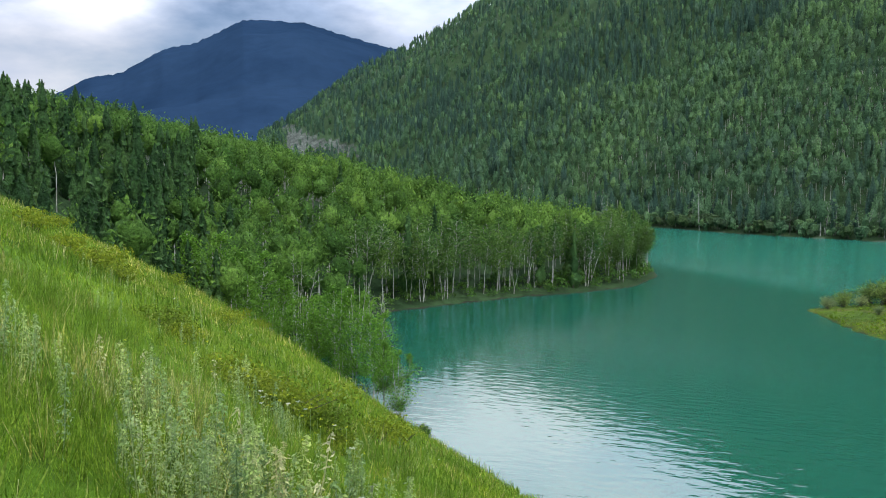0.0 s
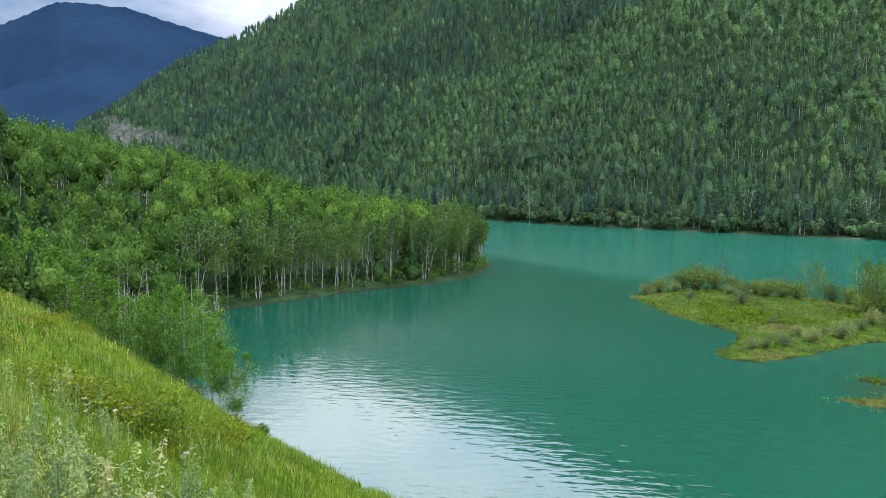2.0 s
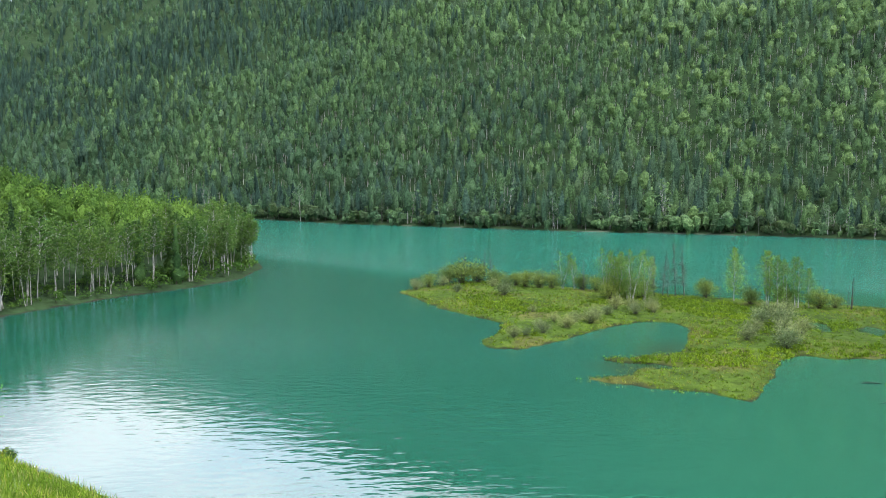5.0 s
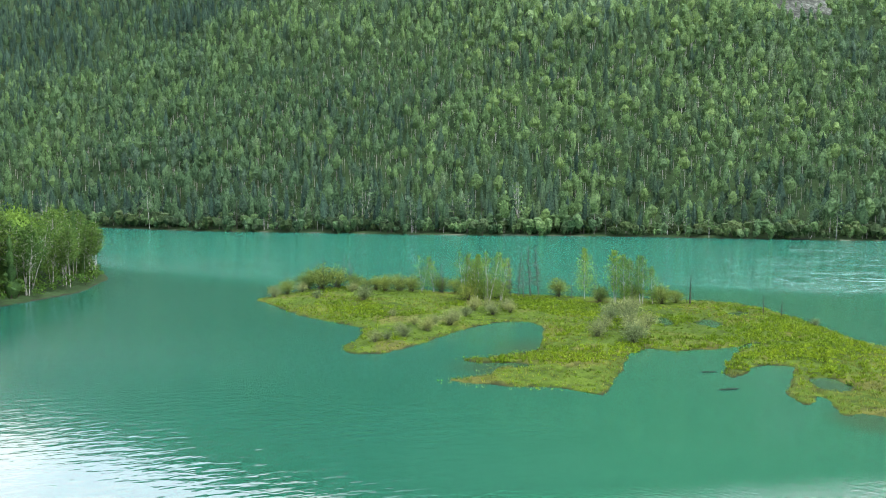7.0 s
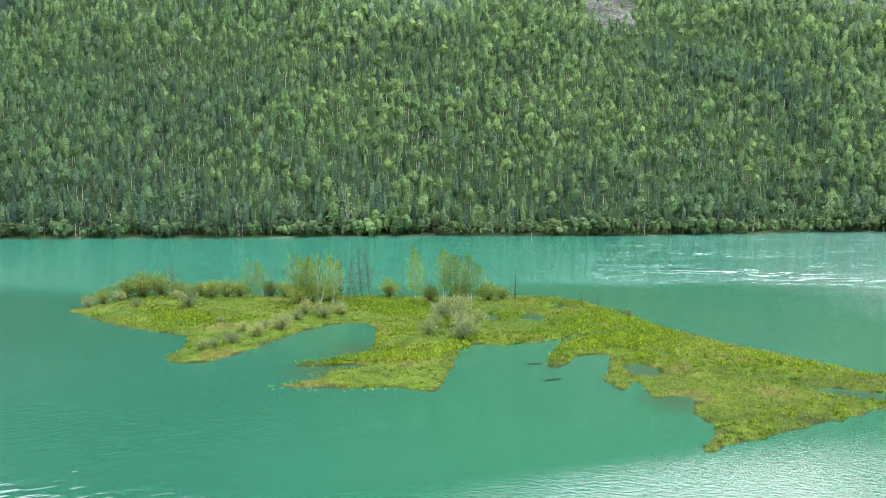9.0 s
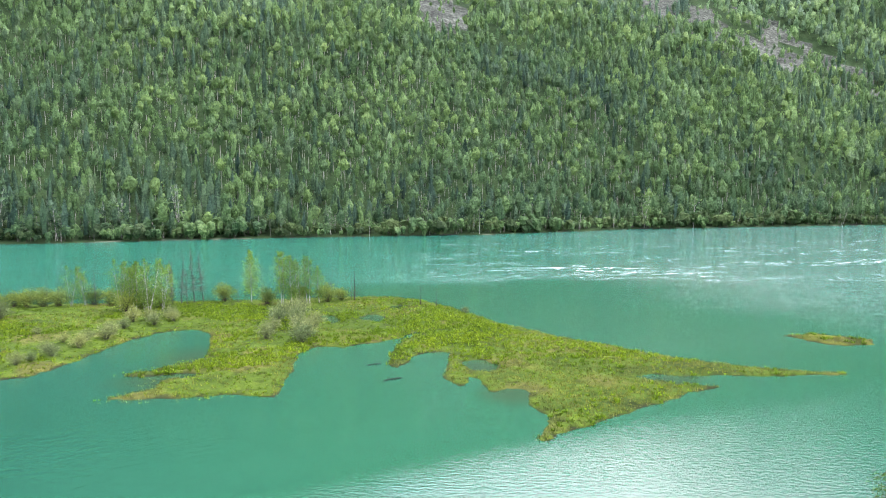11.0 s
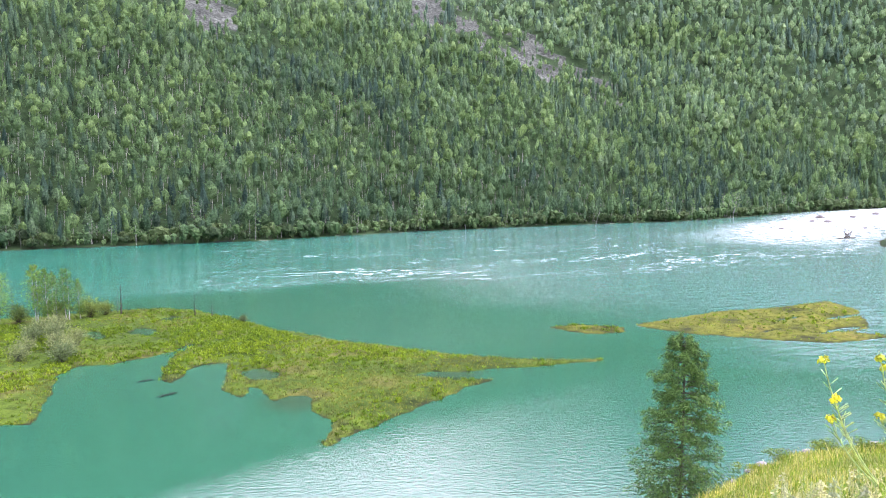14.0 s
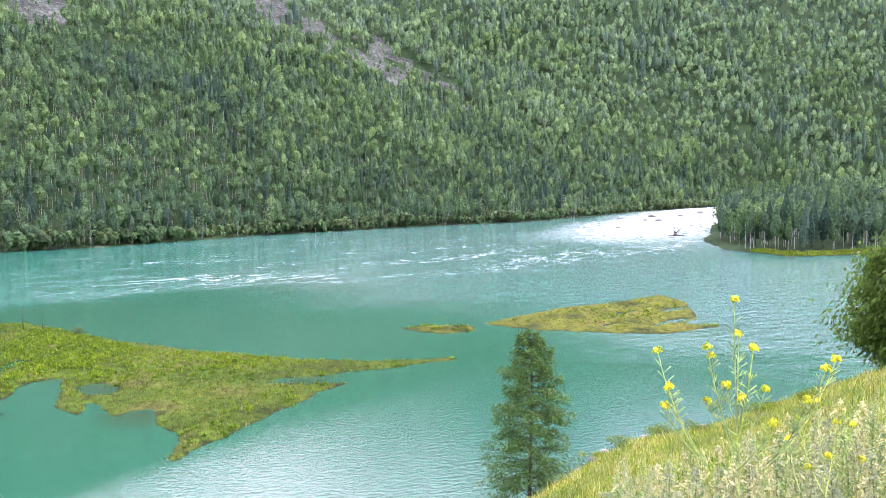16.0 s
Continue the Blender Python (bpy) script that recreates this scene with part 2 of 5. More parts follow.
def water_material():
    """Milky glacier water: calm in the cove, broken into wavelets and foam streaks on the river."""
    m, n, l, p = shader("glacier_water")
    tc = n.new("ShaderNodeTexCoord")
    sep = n.new("ShaderNodeSeparateXYZ")
    l.new(tc.outputs["Object"], sep.inputs["Vector"])

    def calc(op, a, b=0.0, c=0.0, clamp=False):
        k = n.new("ShaderNodeMath")
        k.operation, k.use_clamp = op, clamp
        for s, v in zip(k.inputs, (a, b, c)):
            if hasattr(v, "is_linked"):
                l.new(v, s)
            else:
                s.default_value = v
        return k.outputs[0]
    X, Y = sep.outputs["X"], sep.outputs["Y"]
    wob = noise_node(n, l, 0.02, 3)
    w = calc("MULTIPLY", calc("SUBTRACT", wob.outputs["Fac"], 0.5), 60.0)
    # the current runs beyond the islands, and the whole reach to the east is ruffled
    north = calc("DIVIDE", calc("SUBTRACT", calc("ADD", Y, w), 176.0), 70.0, clamp=True)
    east = calc("DIVIDE", calc("SUBTRACT", calc("ADD", calc("ADD", X, calc("MULTIPLY", Y, 0.28)), w), 112.0), 60.0, clamp=True)
    # the edge of the current, from the tip of the spit along the north side of the island
    bend = calc("MULTIPLY", calc("MINIMUM", calc("ADD", X, 60.0), 0.0), 0.4)
    current = calc("DIVIDE", calc("SUBTRACT", calc("ADD", calc("ADD", Y, bend), calc("MULTIPLY", w, 0.3)), 180.0), 16.0, clamp=True)
    rough_zone = calc("MAXIMUM", current, east)
    tint = noise_node(n, l, 0.012, 3)
    col = ramp(n, l, tint.outputs["Fac"], [(0.3, (0.006, 0.066, 0.04)), (0.7, (0.009, 0.084, 0.053))]).outputs["Color"]
    cove = calc("DIVIDE", calc("ADD", X, 16.0), 26.0, clamp=True)
    col = mixer(n, l, cove, col, (0.011, 0.086, 0.046))
    col = mixer(n, l, rough_zone, col, (0.011, 0.108, 0.069))
    col = mixer(n, l, calc("MULTIPLY", current, calc("SUBTRACT", 1.0, east)), col, (0.013, 0.124, 0.08))
    # olive shallows over drowned turf
    for sx, sy, sa, sb in ((35.8, 102.5, 4.5, 7.0), (34.0, 88.0, 4.0, 5.0), (-3.0, 106.5, 9.0, 5.0), (-1.0, 118.0, 6.0, 9.0), (-30.0, 146.0, 12.0, 5.0), (33.0, 117.0, 3.0, 6.0), (56.0, 89.0, 5.0, 2.5), (25.0, 144.5, 9.5, 6.5), (36.2, 155.0, 4.0, 4.5)):
        q = calc("ADD", calc("POWER", calc("DIVIDE", calc("SUBTRACT", X, sx), sa), 2.0), calc("POWER", calc("DIVIDE", calc("SUBTRACT", Y, sy), sb), 2.0))
        q = calc("MULTIPLY", calc("SUBTRACT", 1.25, calc("ADD", q, calc("MULTIPLY", w, 0.02))), 0.8, clamp=True)
        col = mixer(n, l, calc("MULTIPLY", q, 0.75), col, (0.022, 0.05, 0.022))
    # foam threads and rings drawn out by the current
    def threads(scale, stretch, width, twist, patch):
        f = noise_node(n, l, scale, 4, 0.5, stretch)
        f.inputs["Distortion"].default_value = twist
        g = noise_node(n, l, patch, 3, 0.55, (0.6, 1.5, 1))
        line = calc("SUBTRACT", 1.0, calc("DIVIDE", calc("ABSOLUTE", calc("SUBTRACT", f.outputs["Fac"], 0.5)), width), clamp=True)
        return calc("MULTIPLY", line, calc("DIVIDE", calc("SUBTRACT", g.outputs["Fac"], 0.44), 0.14, clamp=True))
    reach = calc("ADD", Y, calc("MULTIPLY", X, 0.25))
    band = calc("MULTIPLY", calc("DIVIDE", calc("SUBTRACT", reach, 192.0), 14.0, clamp=True), calc("SUBTRACT", 1.0, calc("MULTIPLY", calc("DIVIDE", calc("SUBTRACT", reach, 285.0), 60.0, clamp=True), 0.7)))
    band = calc("MULTIPLY", band, calc("ADD", 0.12, calc("MULTIPLY", calc("DIVIDE", calc("SUBTRACT", X, 40.0), 60.0, clamp=True), 0.88)))
    foam = calc("MAXIMUM", threads(0.034, (0.6, 1.3, 1), 0.012, 2.6, 0.018), calc("MULTIPLY", threads(0.085, (0.45, 1.5, 1), 0.013, 1.6, 0.03), 0.75))
    foam = calc("MULTIPLY", calc("MULTIPLY", foam, band), 0.75)
    # broken white water where the river comes in over shallows, sun glitter painted in
    across = calc("SUBTRACT", calc("MULTIPLY", calc("ADD", X, w), 0.45), calc("SUBTRACT", Y, 66.0))
    lane = calc("SUBTRACT", 1.0, calc("DIVIDE", calc("ABSOLUTE", calc("ADD", across, 20.0)), 60.0), clamp=True)
    white = calc("MULTIPLY", lane, calc("DIVIDE", calc("SUBTRACT", X, 250.0), 110.0, clamp=True))
    f2 = noise_node(n, l, 0.22, 6, 0.65, (0.7, 2.0, 1))
    broken = ramp(n, l, f2.outputs["Fac"], [(0.38, (0, 0, 0)), (0.56, (1, 1, 1))]).outputs["Color"]
    foam = calc("MAXIMUM", foam, calc("MULTIPLY", calc("MULTIPLY", white, 1.5, clamp=True), broken))
    col = mixer(n, l, foam, col, (0.62, 0.7, 0.68))
    l.new(col, p.inputs["Base Color"])
    p.inputs["IOR"].default_value = 1.35
    l.new(calc("ADD", calc("ADD", calc("MULTIPLY", foam, 0.4), 0.035), calc("MAXIMUM", calc("MULTIPLY", north, 0.03), calc("MULTIPLY", calc("MULTIPLY", calc("DIVIDE", calc("SUBTRACT", Y, 62.0), 45.0, clamp=True), 0.13), calc("SUBTRACT", 1.0, calc("MULTIPLY", rough_zone, 0.7))))), p.inputs["Roughness"])
    l.new(calc("SUBTRACT", calc("SUBTRACT", 0.5, calc("MULTIPLY", calc("DIVIDE", calc("SUBTRACT", Y, 62.0), 45.0, clamp=True), 0.1)), calc("MULTIPLY", calc("MULTIPLY", north, calc("SUBTRACT", 1.0, calc("DIVIDE", calc("SUBTRACT", X, 140.0), 90.0, clamp=True))), 0.3)), p.inputs["Specular IOR Level"])
    # ripples: long crests in the cove, choppy wavelets on the river
    def waves(scale, along, across, turn, detail, rough=0.5):
        mp, wv = n.new("ShaderNodeMapping"), n.new("ShaderNodeTexNoise")
        mp.vector_type = "TEXTURE"
        mp.inputs["Rotation"].default_value = (0, 0, radians(turn))
        mp.inputs["Scale"].default_value = (1 / along, 1 / across, 1)
        l.new(tc.outputs["Object"], mp.inputs["Vector"])
        l.new(mp.outputs["Vector"], wv.inputs["Vector"])
        wv.inputs["Scale"].default_value, wv.inputs["Detail"].default_value, wv.inputs["Roughness"].default_value = scale, detail, rough
        return wv.outputs["Fac"]
    lee = calc("DIVIDE", calc("ADD", X, 16.0), 26.0, clamp=True)
    swell = calc("MULTIPLY", calc("MULTIPLY", waves(0.8, 0.55, 1.25, 22, 2.0, 0.45), 0.026), calc("SUBTRACT", 1.0, lee))
    # the cove behind the island lies still; a breeze ruffles the water south-east of it
    breeze = calc("SUBTRACT", calc("MULTIPLY", calc("SUBTRACT", X, 9.0), 0.31), calc("MULTIPLY", calc("SUBTRACT", Y, 65.5), 0.95))
    breeze = calc("DIVIDE", calc("ADD", calc("ADD", breeze, 2.5), calc("MULTIPLY", w, 0.12)), 11.0, clamp=True)
    breeze = calc("MULTIPLY", lee, calc("ADD", 0.14, calc("MULTIPLY", breeze, 0.86)))
    calm = calc("ADD", swell, calc("MULTIPLY", calc("MULTIPLY", waves(1.9, 0.7, 1.2, -25, 3.0, 0.6), 0.034), breeze))
    chop = calc("ADD", calc("MULTIPLY", waves(0.9, 0.6, 1.2, -20, 4.0, 0.6), 0.2), calc("MULTIPLY", waves(0.3, 0.5, 1.3, -12, 3.0, 0.55), 0.42))
    chop = calc("ADD", chop, calc("MULTIPLY", waves(0.5, 1.0, 0.8, 35, 3.0, 0.6), 0.26))
    bumped(n, l, p, calc("ADD", calm, calc("MULTIPLY", calc("MULTIPLY", chop, calc("ADD", 0.85, calc("MULTIPLY", calc("DIVIDE", calc("SUBTRACT", X, 90.0), 110.0, clamp=True), 1.7))), rough_zone)), 1.0, 1.0)
    return m


M_WATER = water_material()

# ---------------------------------------------------------------- shapes in numbers
LATTICE = np.random.default_rng(7).random((256, 256))


def vnoise(x, y, size):
    """Smooth value noise in 0..1 with cells of that size in metres."""
    u, v = np.asarray(x, float) / size + 40.3, np.asarray(y, float) / size + 71.7
    i, j = np.floor(u).astype(int), np.floor(v).astype(int)
    a, b = u - i, v - j
    a, b = a * a * (3 - 2 * a), b * b * (3 - 2 * b)
    g = lambda p, q: LATTICE[(i + p) % 256, (j + q) % 256]
    return (g(0, 0) * (1 - a) + g(1, 0) * a) * (1 - b) + (g(0, 1) * (1 - a) + g(1, 1) * a) * b


def fbm(x, y, size, octaves=4):
    return sum(vnoise(x, y, size / 2 ** k) / 2 ** k for k in range(octaves)) / sum(1 / 2 ** k for k in range(octaves))


def inside_depth(x, y, poly):
    """Signed distance to a closed outline in the plan: positive inside."""
    x, y = np.asarray(x, float), np.asarray(y, float)
    d2, wind = np.full(x.shape, 1e18), np.zeros(x.shape, bool)
    for (ax, ay), (bx, by) in zip(poly, poly[1:] + poly[:1]):
        ex, ey = bx - ax, by - ay
        t = np.clip(((x - ax) * ex + (y - ay) * ey) / (ex * ex + ey * ey + 1e-9), 0, 1)
        d2 = np.minimum(d2, (x - ax - t * ex) ** 2 + (y - ay - t * ey) ** 2)
        if ay != by:
            wind ^= ((ay > y) != (by > y)) & (x < ex * (y - ay) / ey + ax)
    return np.where(wind, 1, -1) * np.sqrt(d2)


def smooth(a, b, x):
    t = np.clip((x - a) / (b - a), 0, 1)
    return t * t * (3 - 2 * t)


SPIT = [(-78, 52), (-92, 72), (-108, 92), (-111, 103), (-109, 118), (-106, 132), (-101, 146), (-98, 163), (-103, 187), (-115, 204),
        (-150, 222), (-220, 245), (-400, 300), (-900, 420), (-1500, 400), (-1500, -300), (-100, -100)]
FAR_SHORE = [(-2600, 1900), (-1250, 640), (-800, 440), (-450, 392), (-300, 385), (-200, 368), (-150, 354), (-60, 349), (35, 352), (120, 345), (200, 360),
             (300, 358), (380, 347), (430, 354), (560, 386), (700, 393), (780, 376), (900, 320), (1200, 130), (4500, -600), (4500, 4500), (-2600, 4500)]
FAR_SPIT = [(262, 130), (258, 121), (272, 113), (290, 104), (340, 80), (420, 10), (700, -300), (1150, -350), (1000, 190), (820, 310), (700, 345),
            (560, 305), (400, 232), (300, 176), (272, 152)]
HILL_HEAD = [-180, -110, -80, -71.6, -61.9, -54.6, -46.8, -37.9, -20, 10, 35, 48, 55, 60, 65, 70.5, 80, 110, 180]
HILL_EDGE = [12, 8, 3.0, -1.5, -6.8, -11.2, -16.6, -21.6, -28, -31, -27, -21.5, -17.5, -16.3, -14.2, -11.7, -7, 4, 12]
SPIT_HEAD = [-110, -71.4, -68.3, -61.6, -54.4, -48.7, -42.8, -38.9, -35.1, -32.0, -30.1, -28.8]
SPIT_TOP = [6.5, 5.5, 5.1, 3.9, 2.5, 1.3, 0.3, -0.4, -1.2, -2.0, -2.7, -4.0]
RIDGE_HEAD = [-75, -60, -54, -50.6, -47.1, -43.7, -40.5, -30, -21, -12, 0, 10, 23, 36, 50, 70, 100]
RIDGE_TOP = [0, 0.8, 3.8, 6.3, 9.0, 10.5, 11.9, 15.7, 19.5, 20.8, 21.4, 20.5, 18, 16, 16, 16, 14]


def terrain(x, y):
    """Ground height over the whole valley."""
    x, y = np.asarray(x, float), np.asarray(y, float)
    r, h = np.hypot(x, y), np.degrees(np.arctan2(x, y))
    # the hillside with the viewpoint
    tan_e = np.tan(np.radians(np.interp(h, HILL_HEAD, HILL_EDGE)))
    crest = np.minimum(80.0, EYE / np.maximum(0.02, -tan_e))
    turn = np.where(tan_e > 0, np.minimum(r / crest, 1), r / crest)
    hill = EYE + r * tan_e - 1.6 * (1 - turn) ** 2
    hill -= 0.03 * np.maximum(0, r - crest) ** 2 * smooth(0.03, -0.06, tan_e)
    hill += (fbm(x, y, 9) - 0.5) * 0.5 * smooth(2, 15, r)
    hill = np.minimum(hill, 260 + (fbm(x, y, 200) - 0.5) * 80)
    # the wooded spit
    d = inside_depth(x, y, SPIT) + (fbm(x, y, 14) - 0.5) * 4
    spit = np.where(d > 0, 0.25 + 0.12 * np.minimum(d, 8) + 0.17 * np.maximum(0, d - 10) + 0.15 * np.maximum(0, 175 - y) * smooth(10, 60, d), 0.3 * d)
    cap = EYE + np.minimum(r, 300) * np.tan(np.radians(np.interp(h, SPIT_HEAD, SPIT_TOP))) - 15 - 0.12 * np.maximum(0, r - 300)
    spit = np.where(d > 0, np.minimum(spit, np.maximum(cap, 0.8)), spit)
    # the long slope over the river
    d = inside_depth(x, y, FAR_SHORE) + (fbm(x, y, 20) - 0.5) * 5
    far = np.where(d > 0, 0.3 + 0.1 * np.minimum(d, 14) + (0.58 + 0.3 * smooth(450, 800, x)) * np.maximum(0, d - 14) * (0.8 + 0.4 * fbm(x, y, 260, 3)), 0.3 * d)
    cap = EYE - 11 + r * np.tan(np.radians(np.interp(h, RIDGE_HEAD, RIDGE_TOP))) + (fbm(x, y, 60, 3) - 0.5) * 8
    far = np.where(d > 0, np.minimum(far, np.maximum(cap, 0.5)), far)
    # the low point with conifers up the river
    d = inside_depth(x, y, FAR_SPIT) + (fbm(x, y, 16) - 0.5) * 4
    low = np.where(d > 0, 0.2 + 0.05 * np.minimum(d, 25) + 0.16 * np.maximum(0, d - 25), 0.3 * d)
    low = np.where(d > 0, np.minimum(low, np.maximum(0.8, EYE - 15 + r * math.tan(radians(-0.3)))), low)
    return np.maximum(np.maximum(np.maximum(hill, spit), np.maximum(far, low)), -4.0)


def scree(x, y):
    """Bare stony runs on the far slope."""
    r, h = np.hypot(x, y), np.degrees(np.arctan2(x, y))
    e = np.degrees(np.arctan2(terrain(x, y) - EYE, r))
    wob = (fbm(x, y, 30) - 0.5) * 4.5
    left = (h > -54.3) & (h < -49.3) & (e < 3.2 + wob * 0.2 - 0.28 * (h + 54)) & (e > 1.2)
    run = (h > 29.5) & (h < 45) & (np.abs(e - (11.3 - (h - 31) * 0.48) + wob * 0.5) < 1.45 * smooth(47, 37, h)) & (r > 360) & (fbm(x + 300, y, 22, 2) > 0.34)
    patch = (np.hypot((h - 16.4) * 0.8, e - 11.0) < 1.3 + wob * 0.4)
    return (left & (r > 500)) | run | patch


def sheet(name, verts, quads, mats, index=None, sm=True):
    """A mesh from arrays of corners and four-sided faces."""
    me = bpy.data.meshes.new(name)
    verts, quads = np.asarray(verts, np.float32), np.asarray(quads, np.int32)
    me.vertices.add(len(verts))
    me.vertices.foreach_set("co", verts.ravel())
    me.loops.add(quads.size)
    me.loops.foreach_set("vertex_index", quads.ravel())
    me.polygons.add(len(quads))
    me.polygons.foreach_set("loop_start", np.arange(0, quads.size, 4, dtype=np.int32))
    for m in mats:
        me.materials.append(m)
    if index is not None:
        me.polygons.foreach_set("material_index", np.asarray(index, np.int32))
    me.polygons.foreach_set("use_smooth", np.full(len(quads), sm))
    me.update(calc_edges=True)
    return me


def grid_faces(a, b):
    i, j = np.meshgrid(np.arange(a - 1), np.arange(b - 1), indexing="ij")
    k = (i * b + j).ravel()
    return np.stack([k, k + b, k + b + 1, k + 1], -1)


# ---------------------------------------------------------------- ground, water, distance
def ground():
    heads = np.radians(np.concatenate([np.arange(-180, -84, 4.0), np.arange(-84, 84, 0.5), np.arange(84, 180.1, 4.0)]))
    rad = np.concatenate([[0.02], 0.6 * 1.06 ** np.arange(0, 92), np.geomspace(140, 1100, 110), np.geomspace(1130, 4400, 16)])
    H, R = np.meshgrid(heads, rad, indexing="ij")
    x, y = R * np.sin(H), R * np.cos(H) - 1.4
    z = terrain(x, y)
    # outer rim drops behind the skyline of the valley
    z = np.where(R > 2400, z * smooth(5200, 2400, R) - 2, z)
    q = grid_faces(len(heads), len(rad))
    v = np.stack([x.ravel(), y.ravel(), z.ravel()], -1)
    c = v[q].mean(1)
    r, h = np.hypot(c[:, 0], c[:, 1]), np.degrees(np.arctan2(c[:, 0], c[:, 1]))
    kind = np.full(len(q), 1)
    kind[r < 85] = 0
    kind[scree(c[:, 0], c[:, 1])] = 2
    kind[c[:, 2] < -0.6] = 3
    ob = new("ground", sheet("ground", v, q, [M_HILL, M_FOREST_FLOOR, M_SCREE, M_BED], kind))
    return tagged(ob, "grassy hillside and forested valley floor round the lake", "ground", kind="structure")


ground()


def water():
    n = 64
    a = np.linspace(0, 2 * np.pi, n + 1)
    rad = np.array([1.0, 30, 120, 400, 1000, 2200])
    A, R = np.meshgrid(a, rad, indexing="ij")
    v = np.stack([(R * np.sin(A)).ravel(), (R * np.cos(A)).ravel(), np.zeros(A.size)], -1)
    ob = new("water", sheet("water", v, grid_faces(n + 1, len(rad))[:, ::-1], [M_WATER]))
    return tagged(ob, "milky turquoise glacier water, calm and rippled", "water", kind="structure")


water()


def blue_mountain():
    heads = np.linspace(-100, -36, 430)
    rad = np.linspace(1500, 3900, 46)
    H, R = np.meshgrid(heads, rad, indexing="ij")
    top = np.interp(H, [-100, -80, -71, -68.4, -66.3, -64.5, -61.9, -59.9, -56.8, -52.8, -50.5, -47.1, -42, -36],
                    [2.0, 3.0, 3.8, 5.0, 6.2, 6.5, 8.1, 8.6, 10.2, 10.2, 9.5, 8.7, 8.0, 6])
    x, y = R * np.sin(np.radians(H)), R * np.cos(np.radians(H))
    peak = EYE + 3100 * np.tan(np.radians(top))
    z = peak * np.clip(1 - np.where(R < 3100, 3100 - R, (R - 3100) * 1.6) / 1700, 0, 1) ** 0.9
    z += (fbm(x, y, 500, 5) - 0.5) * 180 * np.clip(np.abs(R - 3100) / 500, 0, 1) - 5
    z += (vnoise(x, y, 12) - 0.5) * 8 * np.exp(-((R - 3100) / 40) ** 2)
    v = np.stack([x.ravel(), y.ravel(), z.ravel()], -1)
    ob = new("backdrop_mountain", sheet("backdrop_mountain", v, grid_faces(len(heads), len(rad)), [M_HAZE_BLUE]))
    return tagged(ob, "distant wooded mountain with a broad summit, haze painted on as blue", "mountain", kind="structure")


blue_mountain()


# ---------------------------------------------------------------- plant kit
def unit(v):
    return v / np.maximum(1e-9, np.linalg.norm(v, axis=-1, keepdims=True))


def cards(centres, outward, size, rng, aspect=0.75, wild=0.55):
    """Small irregular leaf-clump faces round the centres, turned roughly outward."""
    c = np.asarray(centres, float)
    n = len(c)
    nrm = unit(unit(np.asarray(outward, float)) + rng.normal(0, wild, (n, 3)) * 0.6)
    t = unit(np.cross(nrm, rng.normal(0, 1, (n, 3))))
    s = np.cross(nrm, t)
    k = (np.asarray(size) * rng.uniform(0.65, 1.3, n))[:, None]
    j = lambda: rng.uniform(0.7, 1.25, (n, 1))
    v = np.stack([c + t * k * j(), c + s * k * aspect * j() + nrm * k * 0.15, c - t * k * j(), c - s * k * aspect * j() - nrm * k * 0.15], 1)
    return v.reshape(-1, 3), np.arange(4 * n).reshape(n, 4)


def tube(points, radii, sides=5):
    """A tapered limb along the points."""
    p = np.asarray(points, float)
    r = np.asarray(radii, float)
    d = unit(np.gradient(p, axis=0))
    ref = np.where(np.abs(d[:, 2:3]) > 0.9, np.array([[1.0, 0, 0]]), np.array([[0, 0, 1.0]]))
    a = unit(np.cross(d, ref))
    b = np.cross(d, a)
    ang = np.linspace(0, 2 * np.pi, sides, endpoint=False)
    v = p[:, None] + r[:, None, None] * (a[:, None] * np.cos(ang)[None, :, None] + b[:, None] * np.sin(ang)[None, :, None])
    q = []
    for i in range(len(p) - 1):
        for k in range(sides):
            q.append((i * sides + k, i * sides + (k + 1) % sides, (i + 1) * sides + (k + 1) % sides, (i + 1) * sides + k))
    return v.reshape(-1, 3), np.array(q)


def join(*pieces):
    vs, qs, at = [], [], 0
    for v, q in pieces:
        if len(v):
            vs.append(v)
            qs.append(q + at)
            at += len(v)
    return np.concatenate(vs), np.concatenate(qs)


def lump(centre, radii, rows, cols, rng, rough=0.22):
    """A closed, uneven mass of foliage."""
    th = np.linspace(0.12, np.pi - 0.25, rows + 1)[:, None] + rng.normal(0, 0.06, (rows + 1, cols))
    ph = np.linspace(0, 2 * np.pi, cols, endpoint=False)[None] + rng.normal(0, 0.12, (rows + 1, cols)) + rng.uniform(0, 6.28)
    k = 1 + rng.normal(0, rough, (rows + 1, cols)).clip(-0.45, 0.45)
    k[0] = k[0].mean() * 0.95
    v = np.stack([np.sin(th) * np.cos(ph) * k * radii[0], np.sin(th) * np.sin(ph) * k * radii[1], np.cos(th) * k * radii[2]], -1) + np.asarray(centre)
    i, j = np.meshgrid(np.arange(rows), np.arange(cols), indexing="ij")
    a, b = (i * cols + j).ravel(), (i * cols + (j + 1) % cols).ravel()
    return v.reshape(-1, 3), np.stack([a, a + cols, b + cols, b], -1)


def wander(rng, base, top, n, bend):
    t = np.linspace(0, 1, n)[:, None]
    off = np.cumsum(rng.normal(0, bend, (n, 3)), 0) * np.array([[1, 1, 0.1]])
    off -= off[:1]
    return np.asarray(base) * (1 - t) + np.asarray(top) * t + off * np.sin(np.pi * np.clip(t, 0, 0.9))


